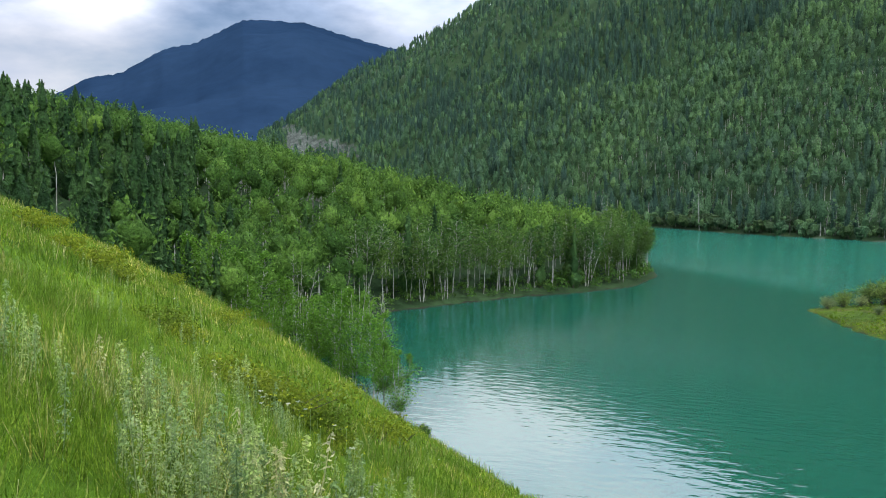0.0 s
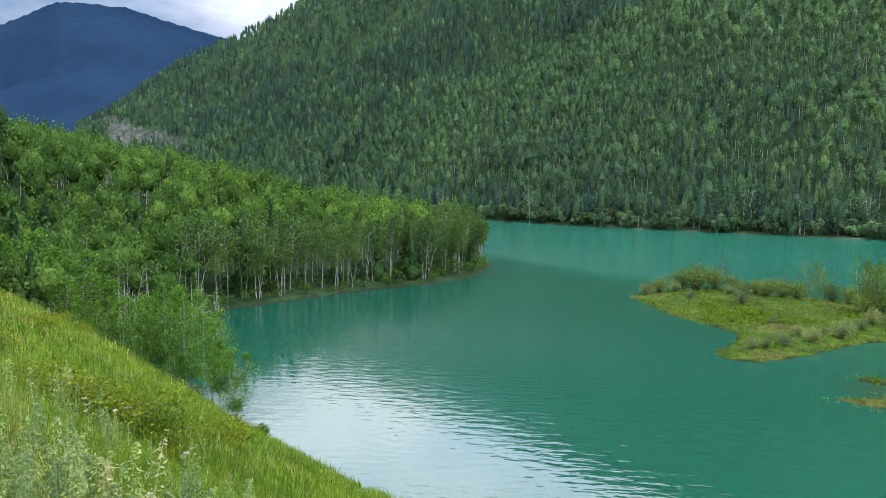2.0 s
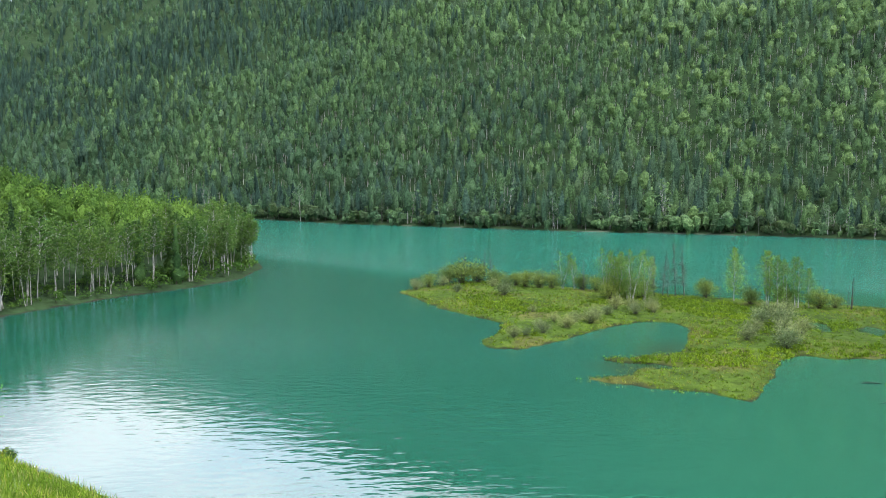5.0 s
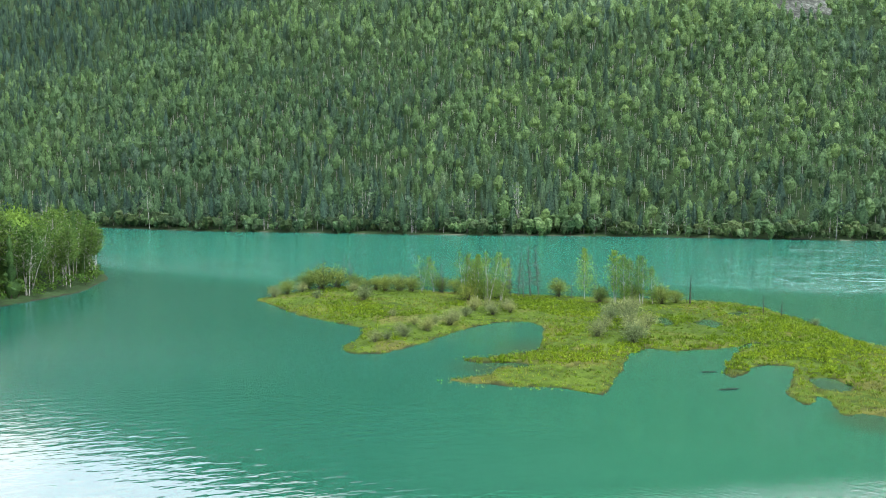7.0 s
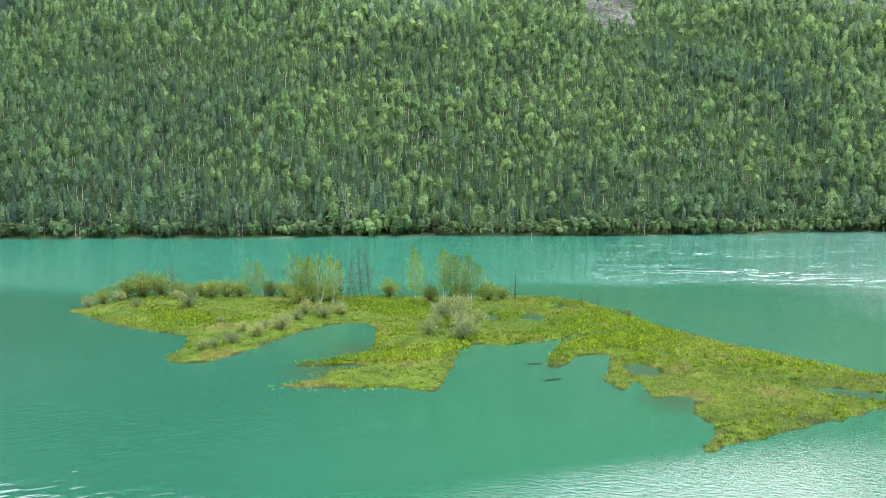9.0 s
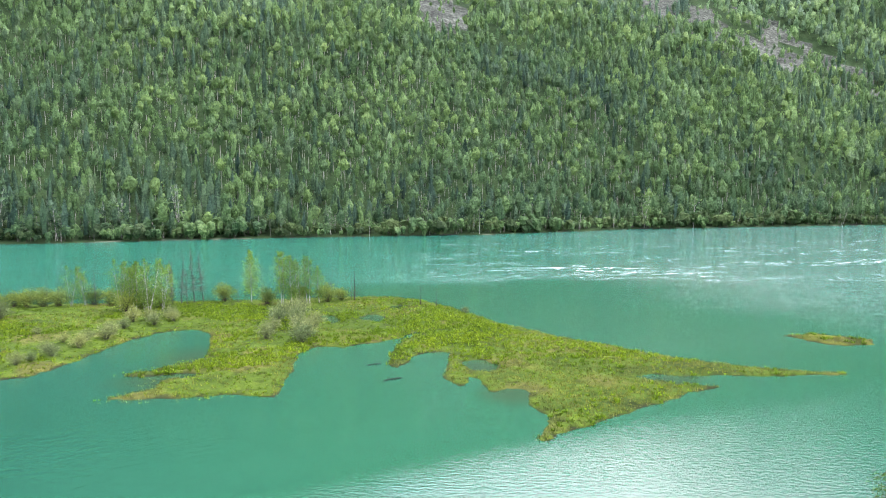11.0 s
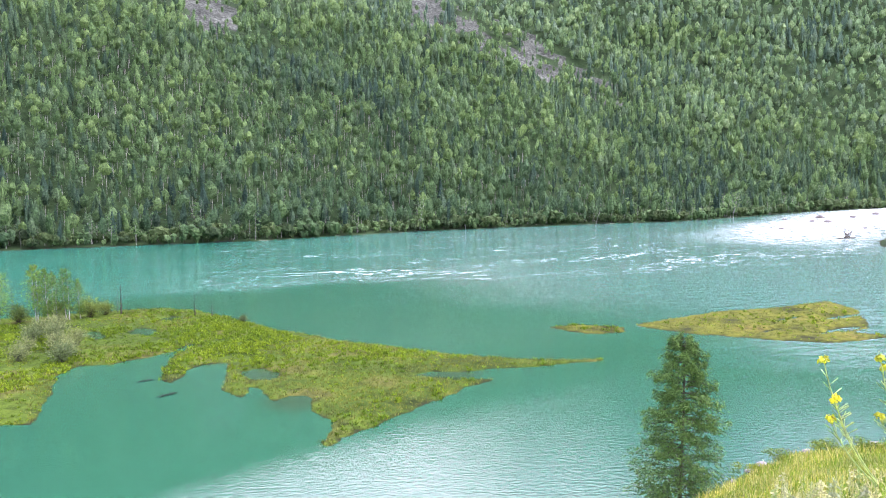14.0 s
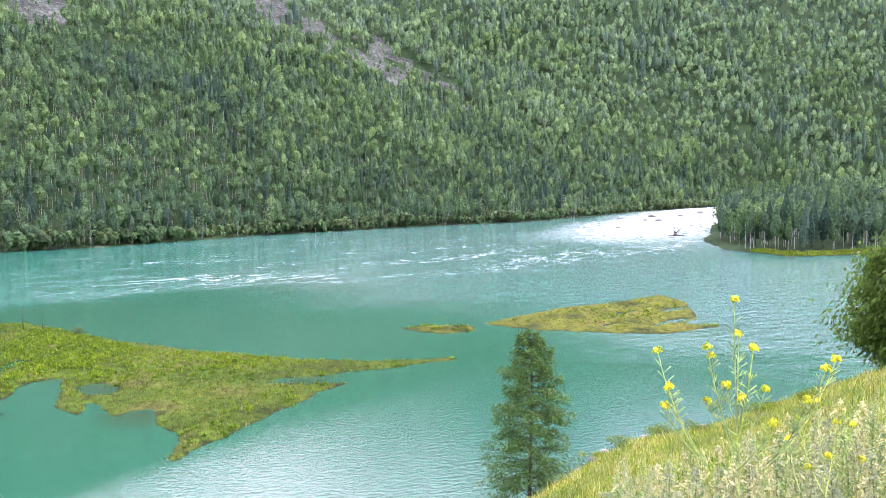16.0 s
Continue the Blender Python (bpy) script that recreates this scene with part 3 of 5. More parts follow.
def sprays(centres, along, outward, size, rng, aspect=0.45):
    """Long leaf sprays lying along the given directions and facing outward."""
    c = np.asarray(centres, float)
    n = len(c)
    t = unit(np.asarray(along, float))
    nrm = unit(np.asarray(outward, float))
    s = unit(np.cross(nrm, t))
    nrm = np.cross(t, s)
    k = (np.asarray(size) * rng.uniform(0.6, 1.35, n))[:, None]
    j = lambda: rng.uniform(0.65, 1.3, (n, 1))
    v = np.stack([c + t * k * j(), c + s * k * aspect * j() + nrm * k * 0.18, c - t * k * j(), c - s * k * aspect * j() - nrm * k * 0.1], 1)
    return v.reshape(-1, 3), np.arange(4 * n).reshape(n, 4)


def girdle(s, dome):
    """Half-width of a crown at each share of its height: full below the middle, drawn in to the top."""
    s = np.clip(s, 0, 1)
    return np.where(s < 0.36, 0.5 + 0.5 * np.sin(s / 0.36 * np.pi / 2), np.maximum(0.02, 1 - np.clip((s - 0.36) / 0.64, 0, 1) ** dome))


def feather_tree(seed, height, width, bare, count, card, dome=1.8, core=0.66, rise=1.0, aspect=0.46, tiers=0.0, rows=4):
    """A distant tree: a ragged crown of upright sprays round a darker heart. Gives (trunk, crown)."""
    rng = np.random.default_rng(seed)
    low, span = height * bare, height * (1 - bare)
    ph = rng.uniform(0, 6.28, 4)
    lean = rng.normal(0, 0.035 * height, 2)
    lobe = lambda a, s: 1 + 0.2 * np.sin(2 * a + ph[0] + 3 * s) + 0.18 * np.sin(3 * a + ph[1] - 7 * s) + tiers * np.sin(26 * s + ph[2])
    s = rng.uniform(0, 1, count * 4)
    s = s[rng.random(len(s)) < 0.25 + 0.75 * girdle(s, dome)][:count]
    a = rng.uniform(0, 6.28, len(s))
    rad = width / 2 * girdle(s, dome) * lobe(a, s) * np.sqrt(rng.uniform(0.4, 1.15, len(s)))
    pos = np.stack([np.cos(a) * rad + lean[0] * s, np.sin(a) * rad + lean[1] * s, low + s * span], -1)
    out = np.stack([np.cos(a), np.sin(a), 0.15 + 0.5 * s], -1)
    along = out * [[0.55, 0.55, 0]] + [[0, 0, rise]] + rng.normal(0, 0.3, (len(s), 3))
    crown = [sprays(pos, along, out + rng.normal(0, 0.35, (len(s), 3)), card, rng, aspect)]
    if core:
        cols = 5
        cs = np.linspace(0.03, 0.93, rows + 1)[:, None] + rng.normal(0, 0.02, (rows + 1, cols))
        ca = np.linspace(0, 2 * np.pi, cols, endpoint=False)[None] + rng.normal(0, 0.15, (rows + 1, cols))
        cr = width / 2 * girdle(cs, dome) * lobe(ca, cs) * core * rng.uniform(0.8, 1.15, (rows + 1, cols))
        v = np.stack([np.cos(ca) * cr + lean[0] * cs, np.sin(ca) * cr + lean[1] * cs, low + cs * span], -1).reshape(-1, 3)
        i, j = np.meshgrid(np.arange(rows), np.arange(cols), indexing="ij")
        p, q = (i * cols + j).ravel(), (i * cols + (j + 1) % cols).ravel()
        crown.append((v, np.stack([p, q, q + cols, p + cols], -1)))
    line = np.array([(0, 0, -0.3), (lean[0] * 0.5, lean[1] * 0.5, height * 0.75)])
    return tube(line, np.array([0.0085, 0.004]) * height, 3), join(*crown)


def spray_tree(seed, height, width, bare, limbs, per, card, stems=1, girth=0.008, dome=1.9, sides=5, lean=0.03, droop=0.3, upsweep=0.7, wide=0.5, spread=0.5):
    """A birch or aspen: stems, upswept limbs, and leaf sprays hung along every limb. Gives (trunk, crown)."""
    rng = np.random.default_rng(seed)
    wood, pts, alo, out = [], [], [], []
    lines = []
    for k in range(stems):
        foot = np.array([*rng.normal(0, 0.02 * height * (stems > 1), 2), -0.3])
        head = np.array([*(rng.normal(0, lean * height, 2) + (rng.normal(0, 0.22 * width, 2) if stems > 1 else 0)), height * (rng.uniform(0.84, 0.98) if k else 0.98)])
        line = wander(rng, foot, head, 7, 0.009 * height)
        wood.append(tube(line, np.linspace(girth, 0.0018, 7) * height * (0.8 if stems > 1 else 1), sides))
        lines.append(line)
    for b in range(limbs):
        s = (b + rng.random()) / limbs
        line = lines[b % stems]
        reach = width / 2 * float(girdle(s, dome)) * rng.uniform(0.7, 1.15) * (0.8 if stems > 1 else 1) + 0.02 * width
        z = height * (bare + (0.97 - bare) * s)
        up = upsweep * rng.uniform(0.6, 1.3) * reach
        p = np.array([np.interp(max(0.08 * height, z - up * 0.8), line[:, 2], line[:, m]) for m in range(3)])
        a = b * 2.4 + rng.uniform(-0.6, 0.6)
        o = np.array([math.cos(a), math.sin(a), 0])
        mid, tip = p + o * reach * 0.45 + [0, 0, up * 0.75], p + o * reach + [0, 0, up * (1 - 0.3 * droop)]
        wood.append(tube(np.array([p, mid, tip]), np.array([0.0024, 0.0015, 0.0006]) * height, 3))
        u = np.sqrt(rng.uniform(0.06, 1.05, per))[:, None]
        c = p * (1 - u) ** 2 + 2 * mid * u * (1 - u) + tip * u * u + rng.normal(0, spread * 0.5 * (reach + 0.12 * width), (per, 3)) * (0.4 + 0.6 * u)
        c[:, 2] -= rng.uniform(0, droop, per) * 0.35 * reach
        pts.append(c)
        out.append(np.tile(o + [0, 0, 0.6], (per, 1)) + rng.normal(0, 0.5, (per, 3)))
        alo.append(np.tile(o * 0.6 + [0, 0, 0.5 - 2.2 * droop], (per, 1)) + rng.normal(0, 0.45, (per, 3)))
    c = np.concatenate(pts)
    c[:, 2] = np.clip(c[:, 2], 0.1, height * 1.03)
    return join(*wood), sprays(c, np.concatenate(alo), np.concatenate(out), card, rng, wide)


def dome_tree(seed, height, width, bare, count, card, rings=3, sides=3, limbs=0, rows=4, cols=7, tuck=0.75, round_up=0.7, core=0.6, spread=(0.58, 1.2), wild=0.5):
    """A full-crowned birch in a stand: lobed dome of leaf sprays over a dark mass. Gives (trunk, crown)."""
    rng = np.random.default_rng(seed)
    cz, hz = height * (1 + bare) / 2 - 0.06 * height, height * (1 - bare) / 2
    off = rng.normal(0, 0.05 * width, 2)
    ph, q = rng.uniform(0, 6.28, 6), rng.uniform(0.7, 1.3, 6)

    def lobes(u):
        a, b = np.arctan2(u[:, 1], u[:, 0]), np.arcsin(np.clip(u[:, 2], -1, 1))
        return 1 + 0.13 * q[0] * np.sin(2 * a + ph[0]) + 0.13 * q[1] * np.sin(3 * a + ph[1] + 2 * b) + 0.12 * q[2] * np.sin(4 * b + ph[2] + a) + 0.08 * np.sin(5 * a + 5 * b + ph[3])
    u = unit(rng.normal(0, 1, (count, 3)))
    u[:, 2] = np.where(rng.random(count) < round_up, np.abs(u[:, 2]), u[:, 2])
    k = lobes(u) * rng.uniform(*spread, count)
    slim = lambda w: np.where(w < 0.15, 1 - tuck * (0.15 - w), 1 - 0.25 * (w - 0.15))
    size = np.array([width / 2, width / 2, hz])
    pos = u * k[:, None] * size * np.array([1, 1, 1.04])
    pos[:, :2] *= slim(u[:, 2])[:, None]
    pos += np.array([off[0], off[1], cz])
    core_v, core_q = lump((0, 0, 0), (1, 1, 1), rows, cols, rng, 0.05)
    d = unit(core_v)
    core_v = d * (lobes(d) * core * rng.uniform(0.88, 1.1, len(d)))[:, None] * size
    core_v[:, :2] *= slim(d[:, 2])[:, None]
    core_v[:, 2] += 0.06 * height
    core_v += np.array([off[0], off[1], cz])
    line = wander(rng, (0, 0, -0.3), (off[0], off[1], height * 0.85), rings, 0.02 * height)
    wood = [tube(line, np.linspace(0.0075, 0.003, rings) * height, sides)]
    for i in range(limbs):
        f = rng.uniform(0.3, 0.7)
        p = np.array([np.interp(f * height * 0.85, line[:, 2], line[:, m]) for m in range(3)])
        a, w = rng.uniform(0, 6.28), rng.uniform(0.25, 0.5) * width
        wood.append(tube(np.array([p, p + [np.cos(a) * w * 0.5, np.sin(a) * w * 0.5, 0.09 * height], p + [np.cos(a) * w, np.sin(a) * w, 0.2 * height]]), np.array([0.0035, 0.0025, 0.001]) * height, 3))
    return join(*wood), join((core_v, core_q), sprays(pos, u * [[0.8, 0.8, 0.3]] + [[0, 0, 0.6]] + rng.normal(0, wild, (count, 3)), u + [[0, 0, 0.25]] + rng.normal(0, wild * 0.6, (count, 3)), card, rng, 0.5))


def conifer(seed, height, width, bare, count, card, sides=5, droop=0.25, fullness=0.75, dense=26, rings=7, core=4, narrow=0.6):
    """A spruce or larch: straight stem, whorls of boughs clothed in small needle sprays. Gives (trunk, crown)."""
    rng = np.random.default_rng(seed)
    line = wander(rng, (0, 0, -0.3), (0, 0, height * 0.98), rings, 0.002 * height)
    wood = [tube(line, np.linspace(0.013, 0.002, rings) * height, sides)]
    per = max(2, count // dense)
    pts, out = [], []
    for b in range(dense):
        f = (b + rng.random()) / dense
        z = height * (bare + (1 - bare) * f)
        reach = width / 2 * (1 - f) ** fullness * rng.uniform(0.6, 1.12) + 0.03 * width
        a = b * 2.4 + rng.uniform(-0.5, 0.5)
        u = np.sqrt(rng.uniform(0.12 if sides > 5 else 0.02, 1, per))
        side = rng.normal(0, 0.22, per) * u * reach * 0.8
        pts.append(np.stack([np.cos(a) * u * reach - np.sin(a) * side, np.sin(a) * u * reach + np.cos(a) * side,
                             z - droop * reach * u ** 2 + rng.normal(0, 0.02 * width, per) + 0.12 * reach * u], -1))
        out.append(np.tile([np.cos(a) * 0.6, np.sin(a) * 0.6, 0.7], (per, 1)))
        if sides > 4:
            tip = np.array([np.cos(a) * reach * 0.85, np.sin(a) * reach * 0.85, z - droop * reach * 0.7])
            wood.append(tube(np.array([[0, 0, z], tip * [0.5, 0.5, 1] + [0, 0, 0.15 * reach], tip]), np.array([0.0035, 0.0022, 0.0008]) * height, 3))
    pts, out = np.concatenate(pts), np.concatenate(out)
    crown = [cards(pts, out, card, rng, narrow)]
    if core:
        for k in range(core):
            f = k / core
            z0, w = height * (bare + (1 - bare) * (f + 0.42 / core)), width / 2 * (1 - f) ** fullness
            crown.append(lump((0, 0, z0), (w * 0.72, w * 0.72, height * (1 - bare) / core * 0.85), 2, 6, rng, 0.25))
    return join(*wood), join(*crown)


def bush(seed, height, width, count, card, twigs=7, k=6, solid=True):
    rng = np.random.default_rng(seed)
    cen = np.stack([rng.normal(0, 0.24 * width, k), rng.normal(0, 0.24 * width, k), rng.uniform(0.3, 0.72, k) * height], -1)
    which = rng.integers(0, k, count)
    u = unit(rng.normal(0, 1, (count, 3)))
    u[:, 2] = np.abs(u[:, 2]) * np.where(rng.random(count) < 0.75, 1, -0.8)
    pos = cen[which] + u * rng.uniform(0.5, 1.05, (count, 1)) * np.array([[0.3 * width, 0.3 * width, 0.34 * height]])
    pos[:, 2] = np.maximum(pos[:, 2], 0.05)
    wood = [tube(wander(rng, (0, 0, -0.2), cen[i % k] + rng.normal(0, 0.1 * width, 3) * [1, 1, 0.3], 4, 0.03), np.linspace(0.02, 0.006, 4) * height, 3) for i in range(twigs)]
    body = [lump(c, (0.22 * width, 0.22 * width, 0.24 * height) if k > 3 else (0.25 * width, 0.25 * width, 0.32 * height), 3, 5, rng, 0.35) for c in cen] if solid else []
    return join(*wood), join(cards(pos, u + np.array([[0, 0, 0.4]]), card, rng), *body)


def fan_bush(seed, height, width, stems, per, card, wide=0.4, droop=0.1):
    """A willow: many stems fanning from one foot, with narrow leaf sprays along them. Gives (stems, foliage)."""
    rng = np.random.default_rng(seed)
    wood, pts, alo, out = [], [], [], []
    for i in range(stems):
        a, k = i * 2.4 + rng.uniform(-0.4, 0.4), math.sqrt((i + 0.5) / stems)
        o = np.array([math.cos(a), math.sin(a), 0])
        hgt = height * (1.0 - 0.45 * k * k) * rng.uniform(0.6, 1.05)
        p, tip = o * 0.06 * width * k - [0, 0, 0.15], o * k * width * 0.5 * rng.uniform(0.7, 1.1) + [0, 0, hgt]
        mid = p * 0.5 + tip * 0.5 + [0, 0, 0.16 * height] - o * 0.06 * width
        wood.append(tube(np.array([p, mid, tip]), np.array([0.012, 0.007, 0.002]) * height, 3))
        u = np.sqrt(rng.uniform(0.05, 1.0, per))[:, None]
        pts.append(p * (1 - u) ** 2 + 2 * mid * u * (1 - u) + tip * u * u + rng.normal(0, 0.065 * width, (per, 3)))
        alo.append(np.tile(unit(tip - mid) - [0, 0, droop], (per, 1)) + rng.normal(0, 0.3, (per, 3)))
        out.append(np.tile(o + [0, 0, 0.5], (per, 1)) + rng.normal(0, 0.45, (per, 3)))
    c = np.concatenate(pts)
    c[:, 2] = np.maximum(c[:, 2], 0.05)
    return join(*wood), sprays(c, np.concatenate(alo), np.concatenate(out), card, rng, wide)


def snag(seed, height, twigs=22, reach=0.12, girth=0.014):
    """A dead standing stem with short broken boughs."""
    rng = np.random.default_rng(seed)
    line = wander(rng, (0, 0, -0.3), (rng.normal(0, 0.03 * height), rng.normal(0, 0.03 * height), height), 6, 0.006 * height)
    wood = [tube(line, np.linspace(girth, girth * 0.3, 6) * height, 5)]
    for i in range(twigs):
        f = rng.uniform(0.2, 0.97)
        p = np.array([np.interp(f * height, line[:, 2], line[:, k]) for k in range(3)])
        a, w = rng.uniform(0, 6.28), rng.uniform(0.35, 1) * reach * height * (1.15 - f)
        tip = p + [np.cos(a) * w, np.sin(a) * w, rng.uniform(-0.35, 0.15) * w]
        wood.append(tube(np.array([p, (p + tip) / 2 + [0, 0, 0.06 * w], tip]), np.array([0.008, 0.006, 0.004]) * height, 3))
    return join(*wood)


def mesh_of(name, geo, mat, sm=True):
    return sheet(name, geo[0], geo[1], [mat], None, sm)


def part(name, geo, mat, parent, label="", sm=True):
    ob = new(name, mesh_of(name, geo, mat, sm))
    ob.parent = parent
    return tagged(ob, label) if label else ob


def plant(name, label, category, group, wood, wood_mat, leaves, leaf_mat, wood_name="trunk", leaf_name="crown"):
    """A tree or shrub: an empty at its foot with its wood and its foliage as parts."""
    ob = tagged(new(name), label, category, group)
    part(wood_name, wood, wood_mat, ob, sm=True)
    if leaves is not None:
        part(leaf_name, leaves, leaf_mat, ob)
    return ob


def at(x, y, spin=0.0, size=1.0, sink=0.0, z=None):
    h = float(terrain(x, y)) if z is None else z
    return Matrix.LocRotScale((x, y, h - sink), Euler((0, 0, spin)), (size, size, size))


def place(ob, m):
    """Puts the first of a kind."""
    ob.matrix_basis = m
    return ob


def copies(ob, m):
    made = copy_thing(ob, m)
    made.matrix_basis = m
    return made


def scatter(name, kits, which, pos, spin, size, tint, mats, label, category, sm=True):
    """Joins many plants into one object: kits are lists of (corners, faces, material index)."""
    V, Q, Mi, Ti, base = [], [], [], [], 0
    for k, kit in enumerate(kits):
        sel = np.where(which == k)[0]
        if not len(sel):
            continue
        c, s = np.cos(spin[sel]), np.sin(spin[sel])
        for v, q, mi in kit:
            x = v[None, :, 0] * c[:, None] - v[None, :, 1] * s[:, None]
            y = v[None, :, 0] * s[:, None] + v[None, :, 1] * c[:, None]
            z = np.broadcast_to(v[None, :, 2], x.shape)
            w = np.stack([x, y, z], -1) * size[sel][:, None, None] + pos[sel][:, None]
            V.append(w.reshape(-1, 3))
            Q.append((q[None] + (np.arange(len(sel)) * len(v))[:, None, None] + base).reshape(-1, 4))
            Mi.append(np.full(len(sel) * len(q), mi))
            Ti.append(np.repeat(tint[sel], len(q)))
            base += len(sel) * len(v)
    me = sheet(name, np.concatenate(V), np.concatenate(Q), mats, np.concatenate(Mi), sm)
    layer = me.attributes.new("tint", "FLOAT", "FACE")
    layer.data.foreach_set("value", np.concatenate(Ti).astype(np.float32))
    return tagged(new(name, me), label, category, kind="stuff")


def jittered(x0, x1, y0, y1, step, rng):
    X, Y = np.meshgrid(np.arange(x0, x1, step), np.arange(y0, y1, step), indexing="ij")
    return X.ravel() + rng.uniform(-0.5, 0.5, X.size) * step * 0.95, Y.ravel() + rng.uniform(-0.5, 0.5, X.size) * step * 0.95


# ---------------------------------------------------------------- the far forest
def far_forest():
    rng = np.random.default_rng(11)
    x, y = jittered(-1250, 1250, 90, 1150, 4.75, rng)
    r, h = np.hypot(x, y), np.degrees(np.arctan2(x, y))
    keep = (h > -56) & (h < 72.5) & (r < 1500)
    x, y, r, h = x[keep], y[keep], r[keep], h[keep]
    dep = inside_depth(x, y, FAR_SHORE)
    low = inside_depth(x, y, FAR_SPIT)
    keep = (dep > 2.5) | ((low > 2) & (r < 620) & (h > 56))
    x, y, r, h, dep, low = x[keep], y[keep], r[keep], h[keep], dep[keep], low[keep]
    z = terrain(x, y)
    e = np.degrees(np.arctan2(z - EYE, r))
    stony = scree(x, y)
    thin = np.clip(460 / r, 0.2, 1) ** np.where((h > 25) | (h < -18), 0.9, 1.2) * np.where((r > 850) & (h < 0), 0.6, 1.0)
    keep = (z > 0.5) & (e < 11.7) & (rng.random(len(x)) < thin) & (~stony | (rng.random(len(x)) < 0.28))
    keep &= ~((h < -47) & (r < 600) & (dep < 60))
    x, y, z, r, h, dep, low, stony = (a[keep] for a in (x, y, z, r, h, dep, low, stony))
    n = len(x)
    kits = []
    leaf = (1, 1, 5, 1, 6, 1, 5, 6)
    wide, stem, dome = (5.4, 4.6, 6.2, 4.4, 5.0, 5.8, 6.6, 4.8), (0.42, 0.3, 0.48, 0.26, 0.44, 0.36, 0.5, 0.34), (2.4, 1.8, 3.4, 1.5, 2.2, 2.8, 4.0, 2.0)
    for k in range(8):      # birches by the river, on bare stems
        kits.append([(*g, m) for g, m in zip(feather_tree(100 + k, 14, wide[k], stem[k], 48, 0.6, dome[k]), (0, leaf[k]))])
    for k in range(8):      # birches behind them
        kits.append([(*g, m) for g, m in zip(feather_tree(160 + k, 14, wide[k], stem[k] + 0.1, 27, 0.7, dome[k], rows=2), (0, leaf[k]))])
    for k in range(8):      # birches and larches higher up
        kits.append([(*feather_tree(110 + k, 13.5, wide[k] * 1.08, stem[k] + 0.05, 18, 0.86, dome[k], rows=2)[1], leaf[k])])
    for k in range(8):      # the farthest, near the ridge
        kits.append([(*feather_tree(180 + k, 13.5, wide[k] * 1.15, stem[k] + 0.05, 11, 1.05, dome[k], rows=2)[1], leaf[k])])
    for k in range(4):      # dark conifers
        kits.append([(*g, m) for g, m in zip(feather_tree(120 + k, 15.5, (4.6, 4.0, 5.0, 4.2)[k], 0.14, 28, 0.7, (0.95, 1.0, 0.9, 1.05)[k], 0.7, -0.25, tiers=0.16, rows=2), (3, 2))])
    for k in range(3):      # grey dead spruces near the water
        kits.append([(*snag(150 + k, 11, 12, 0.12), 4)])
    brush = []
    for k in range(4):      # willow brush along the bank
        t, c = bush(130 + k, 4.6, 4.6, 40, 0.4, 1, 3)
        brush.append([(*t, 3), (*c, (1, 4, 1, 4)[k])])
    for k in range(3):      # leaning birches over the water
        t, c = spray_tree(140 + k, 10.5, (4.6, 5.4, 4.0)[k], (0.3, 0.25, 0.4)[k], 12, 7, 0.5, stems=(2, 3, 1)[k], sides=3, girth=0.009, lean=0.08)
        brush.append([(*t, 0), (*c, 1)])
    bx, by = jittered(-260, 760, 90, 420, 3.3, rng)
    bd = inside_depth(bx, by, FAR_SHORE)
    ok = (bd > -0.6) & (bd < 13) & (np.degrees(np.arctan2(bx, by)) < 76) & (rng.random(len(bx)) < 0.75)
    bx, by = bx[ok], by[ok]
    nb = len(bx)
    kind = np.where(rng.random(nb) < 0.09, rng.integers(4, 7, nb), rng.integers(0, 4, nb))
    scatter("bank_thicket", brush, kind, np.stack([bx, by, np.maximum(terrain(bx, by), 0.1) - 0.15], -1), rng.uniform(0, 6.28, nb), rng.uniform(0.6, 1.5, nb) * (0.75 + 0.75 * vnoise(bx, by, 25)),
            np.clip(-0.2 + 0.3 * np.degrees(np.arctan2(bx, by)) / 60 + 1.1 * fbm(bx, by, 30, 3) * rng.uniform(0.3, 1.3, nb), 0, 1), [M_BIRCH_BARK, M_LEAF_FAR, M_NEEDLE_FAR, M_DARK_BARK, M_BANK], "dense green willow thicket along the far river bank", "bush", False)
    patch = fbm(x, y, 70, 3) + 0.12 * smooth(-25, -50, h) + 0.2 * (low > 0) + 0.08 * smooth(150, 320, z)
    high = smooth(-1.5, 2.5, np.degrees(np.arctan2(z - EYE, r)) - 2.9 - (h + 34.7) * 0.4) * smooth(5, -15, h)   # upper western slope: more conifers, smaller trees, far haze put in as darker tint
    con = rng.random(n) < np.clip((patch - 0.42) * 1.4 + 0.3 * high, 0.06, 0.8)
    front = np.where(low > 0, low < 14, dep < 32)
    which = np.where(con, rng.integers(32, 36, n), rng.integers(0, 8, n) + np.where(front, 0, np.where(r < 540, 8, np.where(r < 800, 16, 24))))
    which = np.where((dep < 26) & (low < 0) & (rng.random(n) < 0.12), rng.integers(36, 39, n), which)
    which = np.where((h < -6) & (which < 32) & ((which % 8 == 2) | (which % 8 == 6)), which - 1, which)   # fewer yellowish crowns to the west
    size = rng.uniform(0.6, 1.12, n) * (0.85 + 0.35 * vnoise(x, y, 26)) * (1 - 0.22 * high) * (1 + 0.35 * smooth(450, 900, r)) * np.where(low > 0, 1.05, 1.0)
    size *= np.where(stony, 0.5, 1.0)
